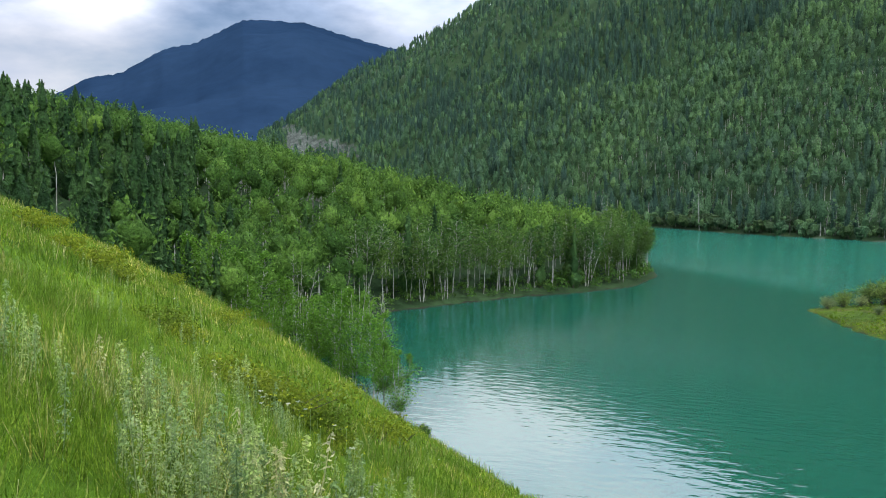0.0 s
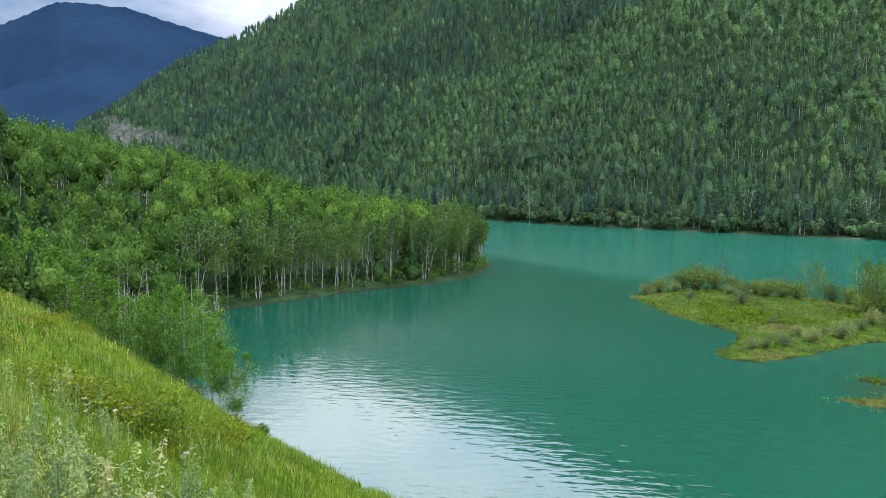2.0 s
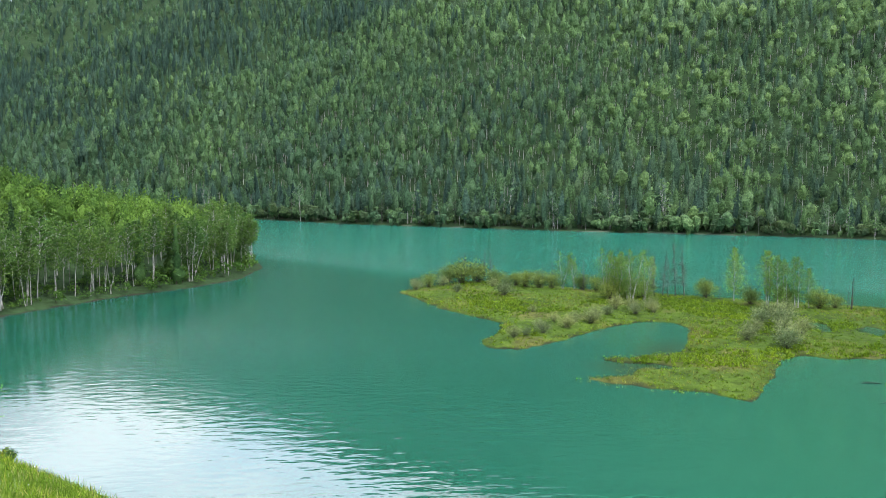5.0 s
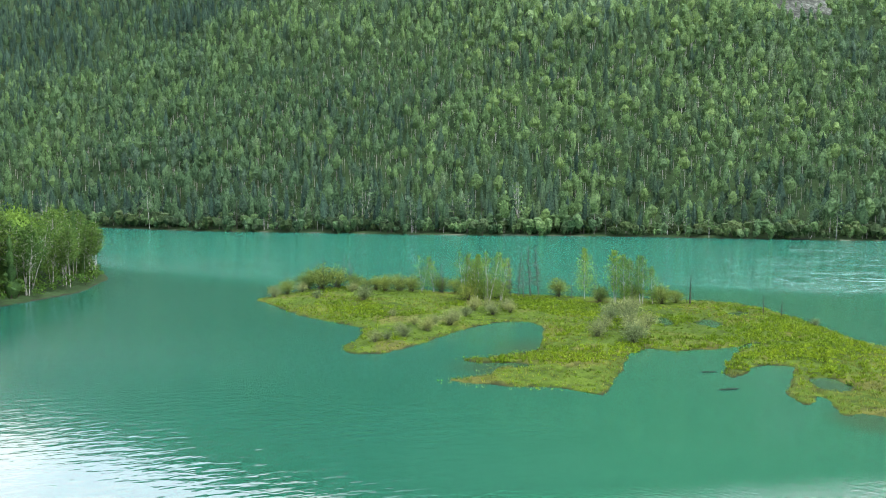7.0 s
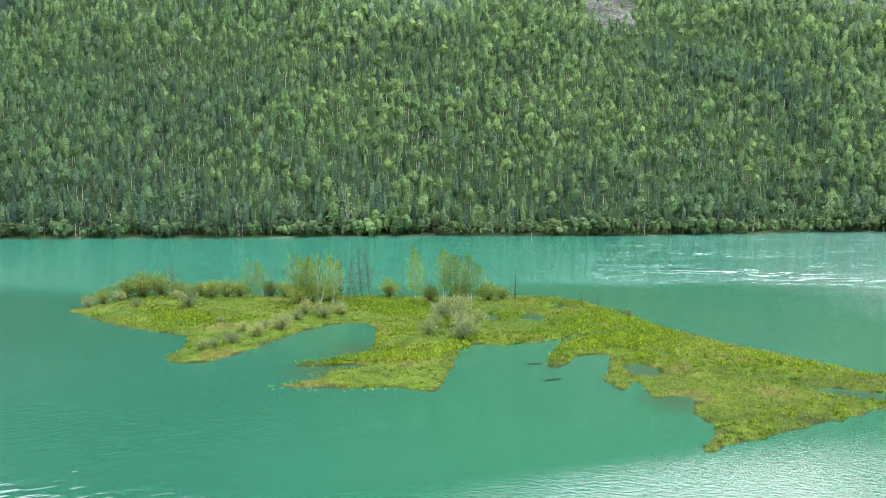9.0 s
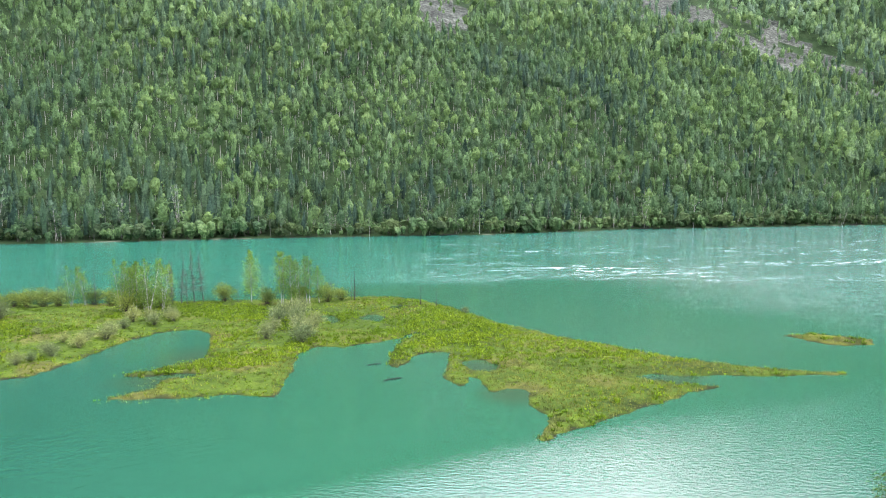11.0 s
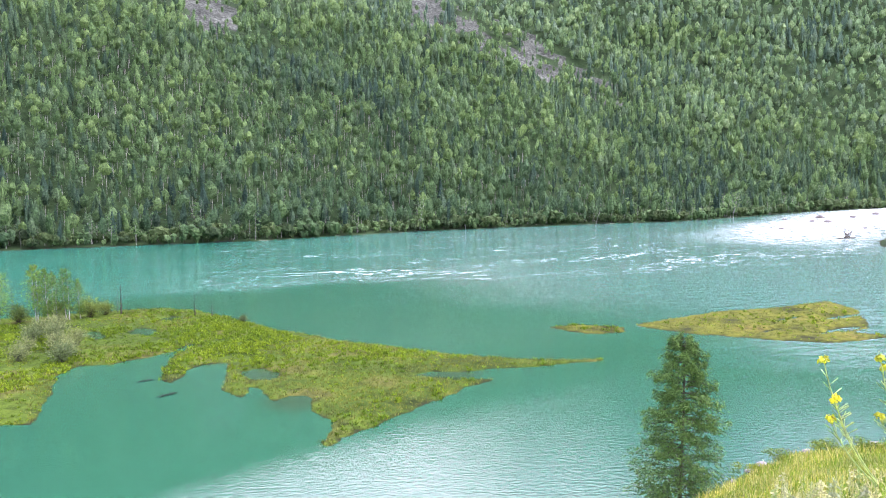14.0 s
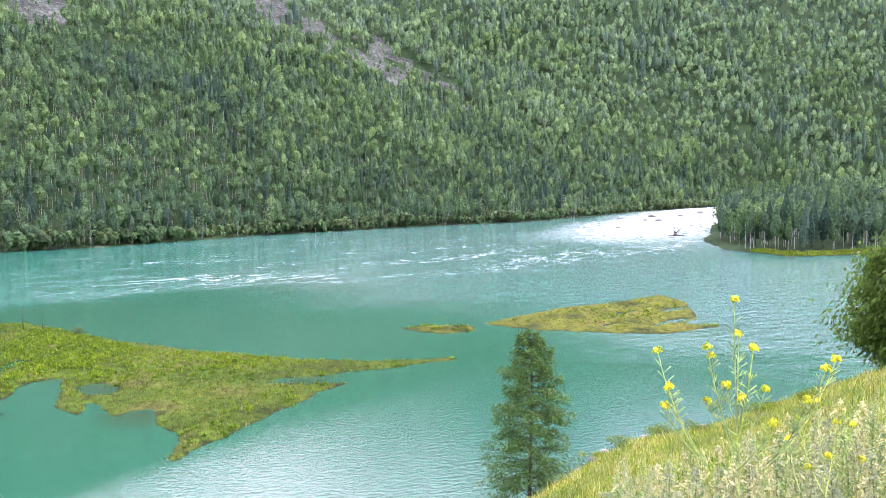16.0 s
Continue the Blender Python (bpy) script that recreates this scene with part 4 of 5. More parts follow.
    # random by stand and tree, rising eastward and upward to imitate haze
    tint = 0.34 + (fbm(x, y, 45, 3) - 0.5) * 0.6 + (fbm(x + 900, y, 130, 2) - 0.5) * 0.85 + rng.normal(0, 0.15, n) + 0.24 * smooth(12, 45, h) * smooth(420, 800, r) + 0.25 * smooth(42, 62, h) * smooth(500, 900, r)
    tint = tint + 0.35 * smooth(8.8, 10.2, np.degrees(np.arctan2(z - EYE, r)) + (fbm(x, y, 50, 2) - 0.5) * 1.5) * smooth(-12, 2, h)   # haze over the upper shelf, put into the leaf tint
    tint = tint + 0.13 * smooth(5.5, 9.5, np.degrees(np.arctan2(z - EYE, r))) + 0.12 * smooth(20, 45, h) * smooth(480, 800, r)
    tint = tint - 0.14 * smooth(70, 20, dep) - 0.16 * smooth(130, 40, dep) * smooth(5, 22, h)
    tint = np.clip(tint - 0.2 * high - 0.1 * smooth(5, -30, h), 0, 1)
    pos = np.stack([x, y, z - 0.1], -1)
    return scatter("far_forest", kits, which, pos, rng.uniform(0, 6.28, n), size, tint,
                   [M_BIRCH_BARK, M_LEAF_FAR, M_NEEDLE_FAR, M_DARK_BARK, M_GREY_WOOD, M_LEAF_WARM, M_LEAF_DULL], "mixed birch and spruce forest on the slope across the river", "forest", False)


far_forest()


# ---------------------------------------------------------------- the wooded spit
SPIT_KITS, SPIT_LIGHT = [], []
for _k in range(7):
    _w, _b = (5.2, 4.6, 5.8, 5.0, 4.4, 5.4, 4.8)[_k], (0.2, 0.3, 0.16, 0.32, 0.24, 0.14, 0.28)[_k]
    SPIT_KITS.append(spray_tree(200 + _k, 15, _w * 1.1, _b + 0.22, 34, 34, 0.25, stems=1 + _k % 2, sides=4, lean=0.04, girth=0.0065, droop=0.2))
    SPIT_LIGHT.append(dome_tree(200 + _k, 14.0, _w * 1.25, _b + 0.2, 150, 0.36))
SPIT_CONIFERS = [conifer(220 + _k, 15, (4.4, 3.8, 5.0)[_k], 0.1, 130, 0.5, sides=4, dense=22, rings=4) for _k in range(3)]


def spit_forest():
    rng = np.random.default_rng(21)
    x, y = jittered(-420, -85, -10, 260, 4.8, rng)
    ex, ey = jittered(-240, -85, 90, 235, 3.9, rng)
    rim = inside_depth(ex, ey, SPIT)
    ok = (rim > 1.0) & (rim < 7) & (np.hypot(ex, ey) < 240) & (rng.random(len(ex)) < 0.62)
    x, y = np.concatenate([x, ex[ok]]), np.concatenate([y, ey[ok]])
    r, h = np.hypot(x, y), np.degrees(np.arctan2(x, y))
    dep = inside_depth(x, y, SPIT)
    z = terrain(x, y)
    keep = (dep > 1.6) & (h > -75.5) & (r > 96) & (r < 325) & (z > 0.3) & (z < 46)
    keep &= ~((h > -56) & (r < 118))
    x, y, z, r, h, dep = (a[keep] for a in (x, y, z, r, h, dep))
    n = len(x)
    con = rng.random(n) < 0.05 + 0.75 * smooth(-57, -61, h) * smooth(230, 170, r)
    kind = np.where(con, rng.integers(7, 10, n), rng.integers(0, 7, n))
    size = rng.uniform(0.8, 1.12, n) * np.where(dep < 5, 0.85, 1.0)
    spin = rng.uniform(0, 6.28, n)
    tint = np.clip(0.5 + (fbm(x, y, 40, 3) - 0.5) * 0.9 + rng.normal(0, 0.16, n) - 0.1 * smooth(-55, -66, h), 0, 1)
    # undergrowth near the shore
    ux, uy = jittered(-260, -85, 60, 240, 2.5, rng)
    ud, uz = inside_depth(ux, uy, SPIT), terrain(ux, uy)
    ok = (ud > 0.5) & (ud < 13) & (uz > 0.2) & (rng.random(len(ux)) < 0.72) & (np.hypot(ux, uy) > 100)
    ux, uy, uz = ux[ok], uy[ok], uz[ok]
    shrubs = [[(*t, 1), (*c, 0)] for t, c in (bush(230 + k, 2.6, 2.6, 80, 0.24, 1, 4, False) for k in range(3))]
    scatter("undergrowth", shrubs, rng.integers(0, 3, len(ux)), np.stack([ux, uy, uz], -1), rng.uniform(0, 6.28, len(ux)), rng.uniform(0.4, 1.1, len(ux)) * np.where(rng.random(len(ux)) < 0.2, 1.7, 1.0),
            rng.uniform(0, 0.5, len(ux)), [M_LEAF_SPIT, M_DARK_BARK], "low green undergrowth beneath the birches on the spit", "bush", False)
    edge = (dep < 11) & (r < 240) & (y > 96)
    kits = [[(*t, 0), (*c, 1)] for t, c in SPIT_LIGHT] + [[(*t, 3), (*c, 2)] for t, c in SPIT_CONIFERS]
    b = ~edge
    scatter("spit_forest", kits, kind[b], np.stack([x, y, z], -1)[b], spin[b], size[b], tint[b],
            [M_BIRCH_BARK, M_LEAF_SPIT, M_NEEDLE_SPIT, M_DARK_BARK], "dense green birch wood covering the spit", "forest")
    first = [None] * 10
    for i in np.where(edge)[0]:
        k = int(kind[i])
        m = at(float(x[i]), float(y[i]), float(spin[i]), float(size[i]), z=float(z[i]))
        if first[k] is None:
            if k < 7:
                ob = plant("birch_tree", "tall white-stemmed birch at the edge of the wooded spit", "tree", "birches along the spit shore", SPIT_KITS[k][0], M_BIRCH_BARK, SPIT_KITS[k][1], M_LEAF_EDGE_SHADE)
            else:
                ob = plant("spruce_tree", "dark spruce among the birches on the spit", "tree", "spruces along the spit shore", SPIT_CONIFERS[k - 7][0], M_DARK_BARK, SPIT_CONIFERS[k - 7][1], M_NEEDLE)
            first[k] = place(ob, m)
        else:
            copies(first[k], m)


spit_forest()


def bare_birches():
    rng = np.random.default_rng(23)
    kinds = []
    for k in range(2):
        t, c = spray_tree(240 + k, 14, 4.8, 0.35, 34, 4, 0.2, stems=2, sides=4, girth=0.0065)
        kinds.append(plant("thin_birch", "half bare white-stemmed birch standing among fuller trees", "tree", "bare birches on the spit", t, M_BIRCH_BARK, c, M_LEAF_TREE))
    for i, (h, r, size) in enumerate(((-62.5, 104, 0.8), (-61.9, 106, 0.7), (-53.8, 122, 0.95), (-53.2, 123, 0.85), (-48.5, 122, 0.8), (-47.6, 126, 0.75))):
        m = at(r * math.sin(radians(h)), r * math.cos(radians(h)), float(rng.uniform(0, 6.28)), size)
        place(kinds[i], m) if i < 2 else copies(kinds[i % 2], m)


bare_birches()

# ---------------------------------------------------------------- islands
ISLAND_NORTH = [(-56, 159), (-54, 167), (-48, 178), (-40, 181), (-28, 178), (-16, 176), (-4, 174), (7, 173), (19, 171), (30, 170), (38, 169), (43, 162),
                (48, 138), (52, 122), (57, 111), (61, 102), (66, 95.5), (71, 90), (79, 85)]
ISLAND_LOBE = [(67, 87.2), (60, 90), (55, 92), (52.4, 91.4), (55, 86.8), (59.2, 84.1), (53.6, 82.9), (44.4, 78.2), (38.7, 75.2), (30.6, 71.2), (34.4, 78), (34.9, 83.3),
               (36.5, 89.4), (34.3, 91), (31.8, 88.4), (33, 95.6), (32.8, 100.3), (29.7, 93.8), (29.2, 98.2), (31.5, 104.8), (33.8, 112.3), (30.8, 113.3), (27.8, 110.7),
               (24.4, 105.6), (24.2, 109), (25.8, 114.6), (30.2, 123.3), (34.4, 129.4)]
ISLAND_SOUTH = [(29.2, 124.7), (24.7, 122.3), (19.9, 120.6), (15.8, 122.6), (12.8, 117), (10, 106), (7.6, 94.6), (2.3, 97.2), (-5.7, 97.8), (-10.6, 99.3), (-6, 102.3), (-4.5, 106.5),
                (-9.8, 110.8), (-4.3, 113.4), (0.2, 117.8), (1.1, 126), (1, 138.2), (-1.3, 142.2), (-6, 141.7), (-11.3, 134.5), (-16.1, 124.3), (-19.5, 116.6), (-22.6, 113.2),
                (-26, 112.2), (-28, 115.4), (-27, 124.2), (-27.9, 132.6), (-34, 136.6), (-41, 141.4), (-50, 152)]
ISLAND = ISLAND_NORTH + ISLAND_LOBE + ISLAND_SOUTH
ISLET = [(88.5, 109), (94, 108.5), (99, 102.4), (96.5, 99), (90, 101)]
ISLAND_EAST = [(102.4, 102.7), (114.2, 104), (127, 105), (136.8, 101.5), (154.5, 101.6), (148.7, 91.2), (131.4, 78.9), (126.5, 78), (128.5, 72.6), (116, 74.7), (110.3, 81.5), (103.8, 92.2)]
POOLS = [(21, 145, 3.4, 6.5), (29.2, 144.5, 3.4, 5.5), (36.2, 155, 3.2, 3.6), (35.6, 103.5, 2.6, 4.6), (126, 80.5, 6, 1.3), (128, 92, 9, 1.2), (138, 88, 6, 1.0), (118, 86, 6, 0.9), (140, 96, 7, 0.8), (-3, 108.5, 4, 1.6)]


def island_edge(x, y, outline):
    """Distance in from the ragged waterline of an island."""
    return inside_depth(x, y, outline) + (fbm(x, y, 5, 3) - 0.5) * 1.3 + (fbm(x + 50, y, 1.6, 2) - 0.5) * 1.0 + 0.15


def island_height(x, y, outline):
    d = island_edge(x, y, outline)
    z = np.where(d > 0, 0.05 + 0.16 * np.minimum(d, 1.0) + 0.05 * np.minimum(np.maximum(d - 1, 0), 6), 0.3 * d)
    z += np.where(d > 0.5, (fbm(x, y, 2.0, 3) - 0.5) * 0.6 * smooth(0.3, 2.5, d), 0)
    for px, py, a, b in POOLS:
        z -= 0.9 * np.exp(-(((x - px) / a) ** 2 + ((y - py) / b) ** 2) * 1.6)
    return np.maximum(z, -0.6)


def island(name, outline, label, step, mat=M_ISLAND):
    xs, ys = [p[0] for p in outline], [p[1] for p in outline]
    gx, gy = np.arange(min(xs) - 3, max(xs) + 3, step), np.arange(min(ys) - 3, max(ys) + 3, step)
    X, Y = np.meshgrid(gx, gy, indexing="ij")
    z = island_height(X, Y, outline)
    q = grid_faces(len(gx), len(gy))[:, ::-1]
    v = np.stack([X.ravel(), Y.ravel(), z.ravel()], -1)
    q = q[v[q][:, :, 2].max(1) > -0.55]
    used = np.unique(q)
    back = np.zeros(len(v), int)
    back[used] = np.arange(len(used))
    return tagged(new(name, sheet(name, v[used], back[q], [mat])), label, "island", kind="structure")


shore_rim(M_ISLAND, (0.022, 0.03, 0.012), 0.36, 0.54)
shore_rim(M_MOSS, (0.026, 0.033, 0.014), 0.36, 0.52)
island("island_1", ISLAND, "low marshy island of bright green turf with inlets", 0.5)
island("island_2", ISLET, "tiny flat islet of yellowish marsh turf", 0.5, M_MOSS)
island("island_3", ISLAND_EAST, "flat mossy yellow-green island in the river", 0.6, M_MOSS)


def blades(seed, count, height, spread, width, bend=0.5):
    """A tuft of bent grass blades."""
    rng = np.random.default_rng(seed)
    a = rng.uniform(0, 6.28, count)
    foot = np.stack([rng.normal(0, spread, count), rng.normal(0, spread, count), np.full(count, -0.03)], -1)
    hgt = height * rng.uniform(0.55, 1.1, count)
    lean = rng.uniform(0.1, bend, count) * hgt
    tip = foot + np.stack([np.cos(a) * lean, np.sin(a) * lean, hgt], -1)
    side = np.stack([-np.sin(a), np.cos(a), 0 * a], -1) * width * rng.uniform(0.6, 1.3, (count, 1))
    v = np.stack([foot - side, foot + side, tip + side * 0.25, tip - side * 0.25], 1)
    return v.reshape(-1, 3), np.arange(4 * count).reshape(count, 4)


def marsh_grass():
    rng = np.random.default_rng(31)
    P, T, S, K = [], [], [], []
    for outline, step, share in ((ISLAND, 0.6, 1.0), (ISLET, 0.7, 0.7), (ISLAND_EAST, 0.95, 0.8)):
        xs, ys = [p[0] for p in outline], [p[1] for p in outline]
        x, y = jittered(min(xs) - 3, max(xs) + 3, min(ys) - 3, max(ys) + 3, step, rng)
        z, d = island_height(x, y, outline), island_edge(x, y, outline)
        # straw-coloured sedge on the low eastern lobe and along the inlets, lush tussocks elsewhere
        straw = np.clip(smooth(27, 34, x) * smooth(106, 96, y) * smooth(68, 60, x) + smooth(2.6, 0.6, d) * 0.6 + smooth(0.56, 0.64, fbm(x + 60, y, 14, 3)) * 0.7, 0, 1)
        if outline is not ISLAND:
            straw = 0.75 + 0 * x
        lush = np.clip(smooth(0.46, 0.58, fbm(x, y, 11, 3)) + smooth(1.5, 5, d) * smooth(26, 34, x) * smooth(93, 101, y), 0, 1)
        wet = (d > -1.8) & (d <= 0.1) & (x < 3) & (y < 119) & (x > -14) & (fbm(x, y, 4, 2) > 0.47) & (rng.random(len(x)) < 0.6)
        rim = (d > 0.0) & (d < 1.0)
        keep = ((z > 0.04) & (rng.random(len(x)) < share * np.where(rim, 0.9, np.maximum(0.25 + 0.5 * lush, 0.9 * straw)))) | wet
        is_straw = rng.random(len(x)) < straw * 0.85
        big = np.where(wet, 0.55, np.where(is_straw, 0.75, 0.62 + 0.6 * lush))
        P.append(np.stack([x, y, np.maximum(z, 0.0)], -1)[keep])
        T.append(np.clip(0.42 + (fbm(x, y, 9, 3) - 0.5) * 1.3 + rng.normal(0, 0.2, len(x)), 0, 1)[keep])
        S.append((big * rng.uniform(0.55, 1.2, len(x)))[keep])
        K.append((rng.integers(0, 4, len(x)) + 4 * is_straw)[keep])
    # the grassy margin of the low point up the river
    x, y = jittered(256, 330, 90, 140, 0.8, rng)
    d, z = inside_depth(x, y, FAR_SPIT), terrain(x, y)
    keep = (d > -1) & (d < 9) & (z > 0.03) & (rng.random(len(x)) < 0.7)
    P.append(np.stack([x, y, z], -1)[keep])
    T.append(rng.uniform(0.2, 1, len(x))[keep])
    S.append(rng.uniform(1.2, 2.4, len(x))[keep])
    K.append((rng.integers(0, 4, len(x)) + 4 * (rng.random(len(x)) < 0.3))[keep])
    P, T, S, K = (np.concatenate(a) for a in (P, T, S, K))
    n = len(P)
    kits = [[(*blades(300 + k, 11, 0.36, 0.12, 0.085, 2.0), 0)] for k in range(4)] + [[(*blades(310 + k, 8, 0.42, 0.22, 0.05, 0.9), 1)] for k in range(4)]
    return scatter("marsh_grass", kits, K, P, rng.uniform(0, 6.28, n), S, T, [M_MARSH, M_STRAW],
                   "bright yellow-green sedge tussocks and straw-coloured reeds", "grass")


marsh_grass()


def island_at(x, y, spin, size):
    return Matrix.LocRotScale((x, y, max(0.05, float(island_height(np.array(x), np.array(y), ISLAND)))), Euler((0, 0, spin)), (size,) * 3)


def island_plants():
    rng = np.random.default_rng(41)
    spin = lambda: float(rng.uniform(0, 6.28))
    greens = [plant("willow_bush", "rounded green willow bush on the marshy island", "bush", "green bushes on the island",
                    *[g for pair in zip(fan_bush(400 + k, 3, 4.4, 26, 46, 0.15), (M_DARK_BARK, M_BUSH)) for g in pair], "stem", "foliage") for k in range(3)]
    spots = [(-50.3, 175.8, 3.3), (-47.2, 175.2, 4.1), (-43.6, 175.9, 3.6), (-20.4, 172.9, 2.6), (-14.4, 172, 2.9), (-13.4, 159.6, 2.8), (-29.5, 172.3, 2.9),
             (-32.4, 172.5, 2.7), (23.9, 163.4, 2.8), (4.2, 170.7, 3.0), (-52.2, 166.8, 2.5), (-26.6, 171.5, 2.7), (26.5, 163, 2.0), (-37, 173.5, 2.0), (-17.5, 172.8, 2.4), (-10.5, 164.5, 3.2), (-7.8, 165, 2.8), (-39.5, 175, 2.6), (-34.8, 174, 2.4), (12, 163, 2.6), (18.2, 162.5, 3.0)]
    used = set()
    for i, (x, y, hgt) in enumerate(spots):
        m, k = island_at(x, y, spin(), hgt / 3 * 1.35), i % 3
        place(greens[k], m) if k not in used else copies(greens[k], m)
        used.add(k)
    greys = [plant("grey_willow", "pale grey-green scrubby willow on the island turf", "bush", "grey bushes on the island",
                   *[g for pair in zip(fan_bush(410 + k, 2.5, 3.9, 36, 30, 0.16, 0.3), (M_GREY_WOOD, M_BUSH_GREY)) for g in pair], "stem", "foliage") for k in range(3)]
    spots = [(-34.2, 159.5, 2.6), (-53.5, 162, 2.2), (13.3, 147.3, 2.6), (10.7, 133.6, 2.0), (14.2, 124.5, 2.6), (-5.6, 152.2, 2.1), (-14.5, 136, 2.2), (-11.6, 149.6, 2.2),
             (-17.6, 130, 1.9), (-24, 119.3, 1.6), (-25.4, 142.2, 1.2), (46.5, 144.2, 1.2), (9.2, 128, 2.2), (15.5, 147.2, 2.7), (-20.5, 124.5, 1.6), (15.2, 140, 2.7), (14.6, 132, 2.6), (15.4, 128, 2.3), (-9, 151, 1.9), (17.5, 135, 2.4), (-20.2, 133, 1.3), (-17, 134.5, 1.5), (-14, 139, 1.8), (-12.5, 143, 1.6), (-8, 146, 1.9), (-5, 149, 1.7), (-22.5, 121, 1.2), (-21.6, 127.5, 1.4), (-44, 160, 1.5), (-50, 170, 1.9), (-39, 170, 1.7), (16.8, 150, 2.6), (12.2, 142, 2.2)]
    used = set()
    for i, (x, y, hgt) in enumerate(spots):
        m, k = island_at(x, y, spin(), hgt / 2.4 * 1.1), i % 3
        place(greys[k], m) if k not in used else copies(greys[k], m)
        used.add(k)
    birches = [plant("birch_tree", "slender young birch with white stems on the island", "tree", "birches on the island",
                     *[g for pair in zip(spray_tree(420 + k, 10, (3.4, 4.8, 3.8)[k], (0.16, 0.12, 0.24)[k], 40, 56, 0.135, stems=(1, 3, 2)[k], girth=(0.01, 0.009, 0.013)[k], droop=0.3), (M_BIRCH_BARK, M_LEAF_TREE)) for g in pair]) for k in range(3)]
    spots = [(-24.5, 173, 8.0), (-22.1, 172.5, 6.7), (-14.8, 163.3, 9.6), (-11.9, 160.9, 9.6), (-9.3, 159.2, 10.2), (-7.1, 162.6, 8.7), (9.3, 167.1, 10.6), (14.7, 162, 10.6),
             (16.6, 160.4, 10.0), (19.7, 161.5, 9.6), (22.2, 163.2, 7.6), (-13.2, 164, 8.5), (-10.4, 162.5, 8.8), (-12.6, 162.0, 8.2), (17.8, 161.8, 9.0)]
    kinds = [1, 1, 1, 0, 1, 1, 0, 2, 0, 2, 0, 1, 1, 2, 1]
    used = set()
    for k, (x, y, hgt) in zip(kinds, spots):
        m = island_at(x, y, spin(), hgt / 10)
        place(birches[k], m) if k not in used else copies(birches[k], m)
        used.add(k)
    snags = []
    for k in range(4):
        ob = tagged(new("dead_tree"), "bare grey dead conifer standing on the island", "tree", "dead trees on the island")
        part("trunk", snag(430 + k, 9, (95, 70, 8, 10)[k], (0.15, 0.13, 0.08, 0.1)[k], (0.014, 0.014, 0.016, 0.034)[k]), M_GREY_WOOD if k < 3 else M_DARK_BARK, ob)
        snags.append(ob)
    spots = [(-47, 177, 7.2, 2), (-42.8, 177.3, 7.5, 1), (-40.9, 177.1, 7.8, 0), (-5.6, 167.5, 8.9, 0), (-4.1, 167.3, 9.3, 0), (-1.6, 171, 10.7, 0), (0.1, 170.9, 10.3, 0), (6.8, 170.3, 5.4, 2),
             (29.1, 166, 4.6, 2), (-28.5, 171.2, 5.5, 2), (-31.5, 172.1, 3.9, 2), (-26.6, 171.6, 5.6, 2), (-6.1, 165.2, 8.4, 1), (-3, 167.2, 7.2, 1), (29.2, 162.9, 5.6, 3), (40.8, 154.8, 3.9, 3), (43.0, 151.4, 3.5, 3), (24.6, 166, 3.6, 3), (11.5, 168, 6, 2), (-20, 172, 6.5, 1)]
    used = set()
    for x, y, hgt, k in spots:
        m = island_at(x, y, spin(), hgt / 9)
        place(snags[k], m) if k not in used else copies(snags[k], m)
        used.add(k)


island_plants()


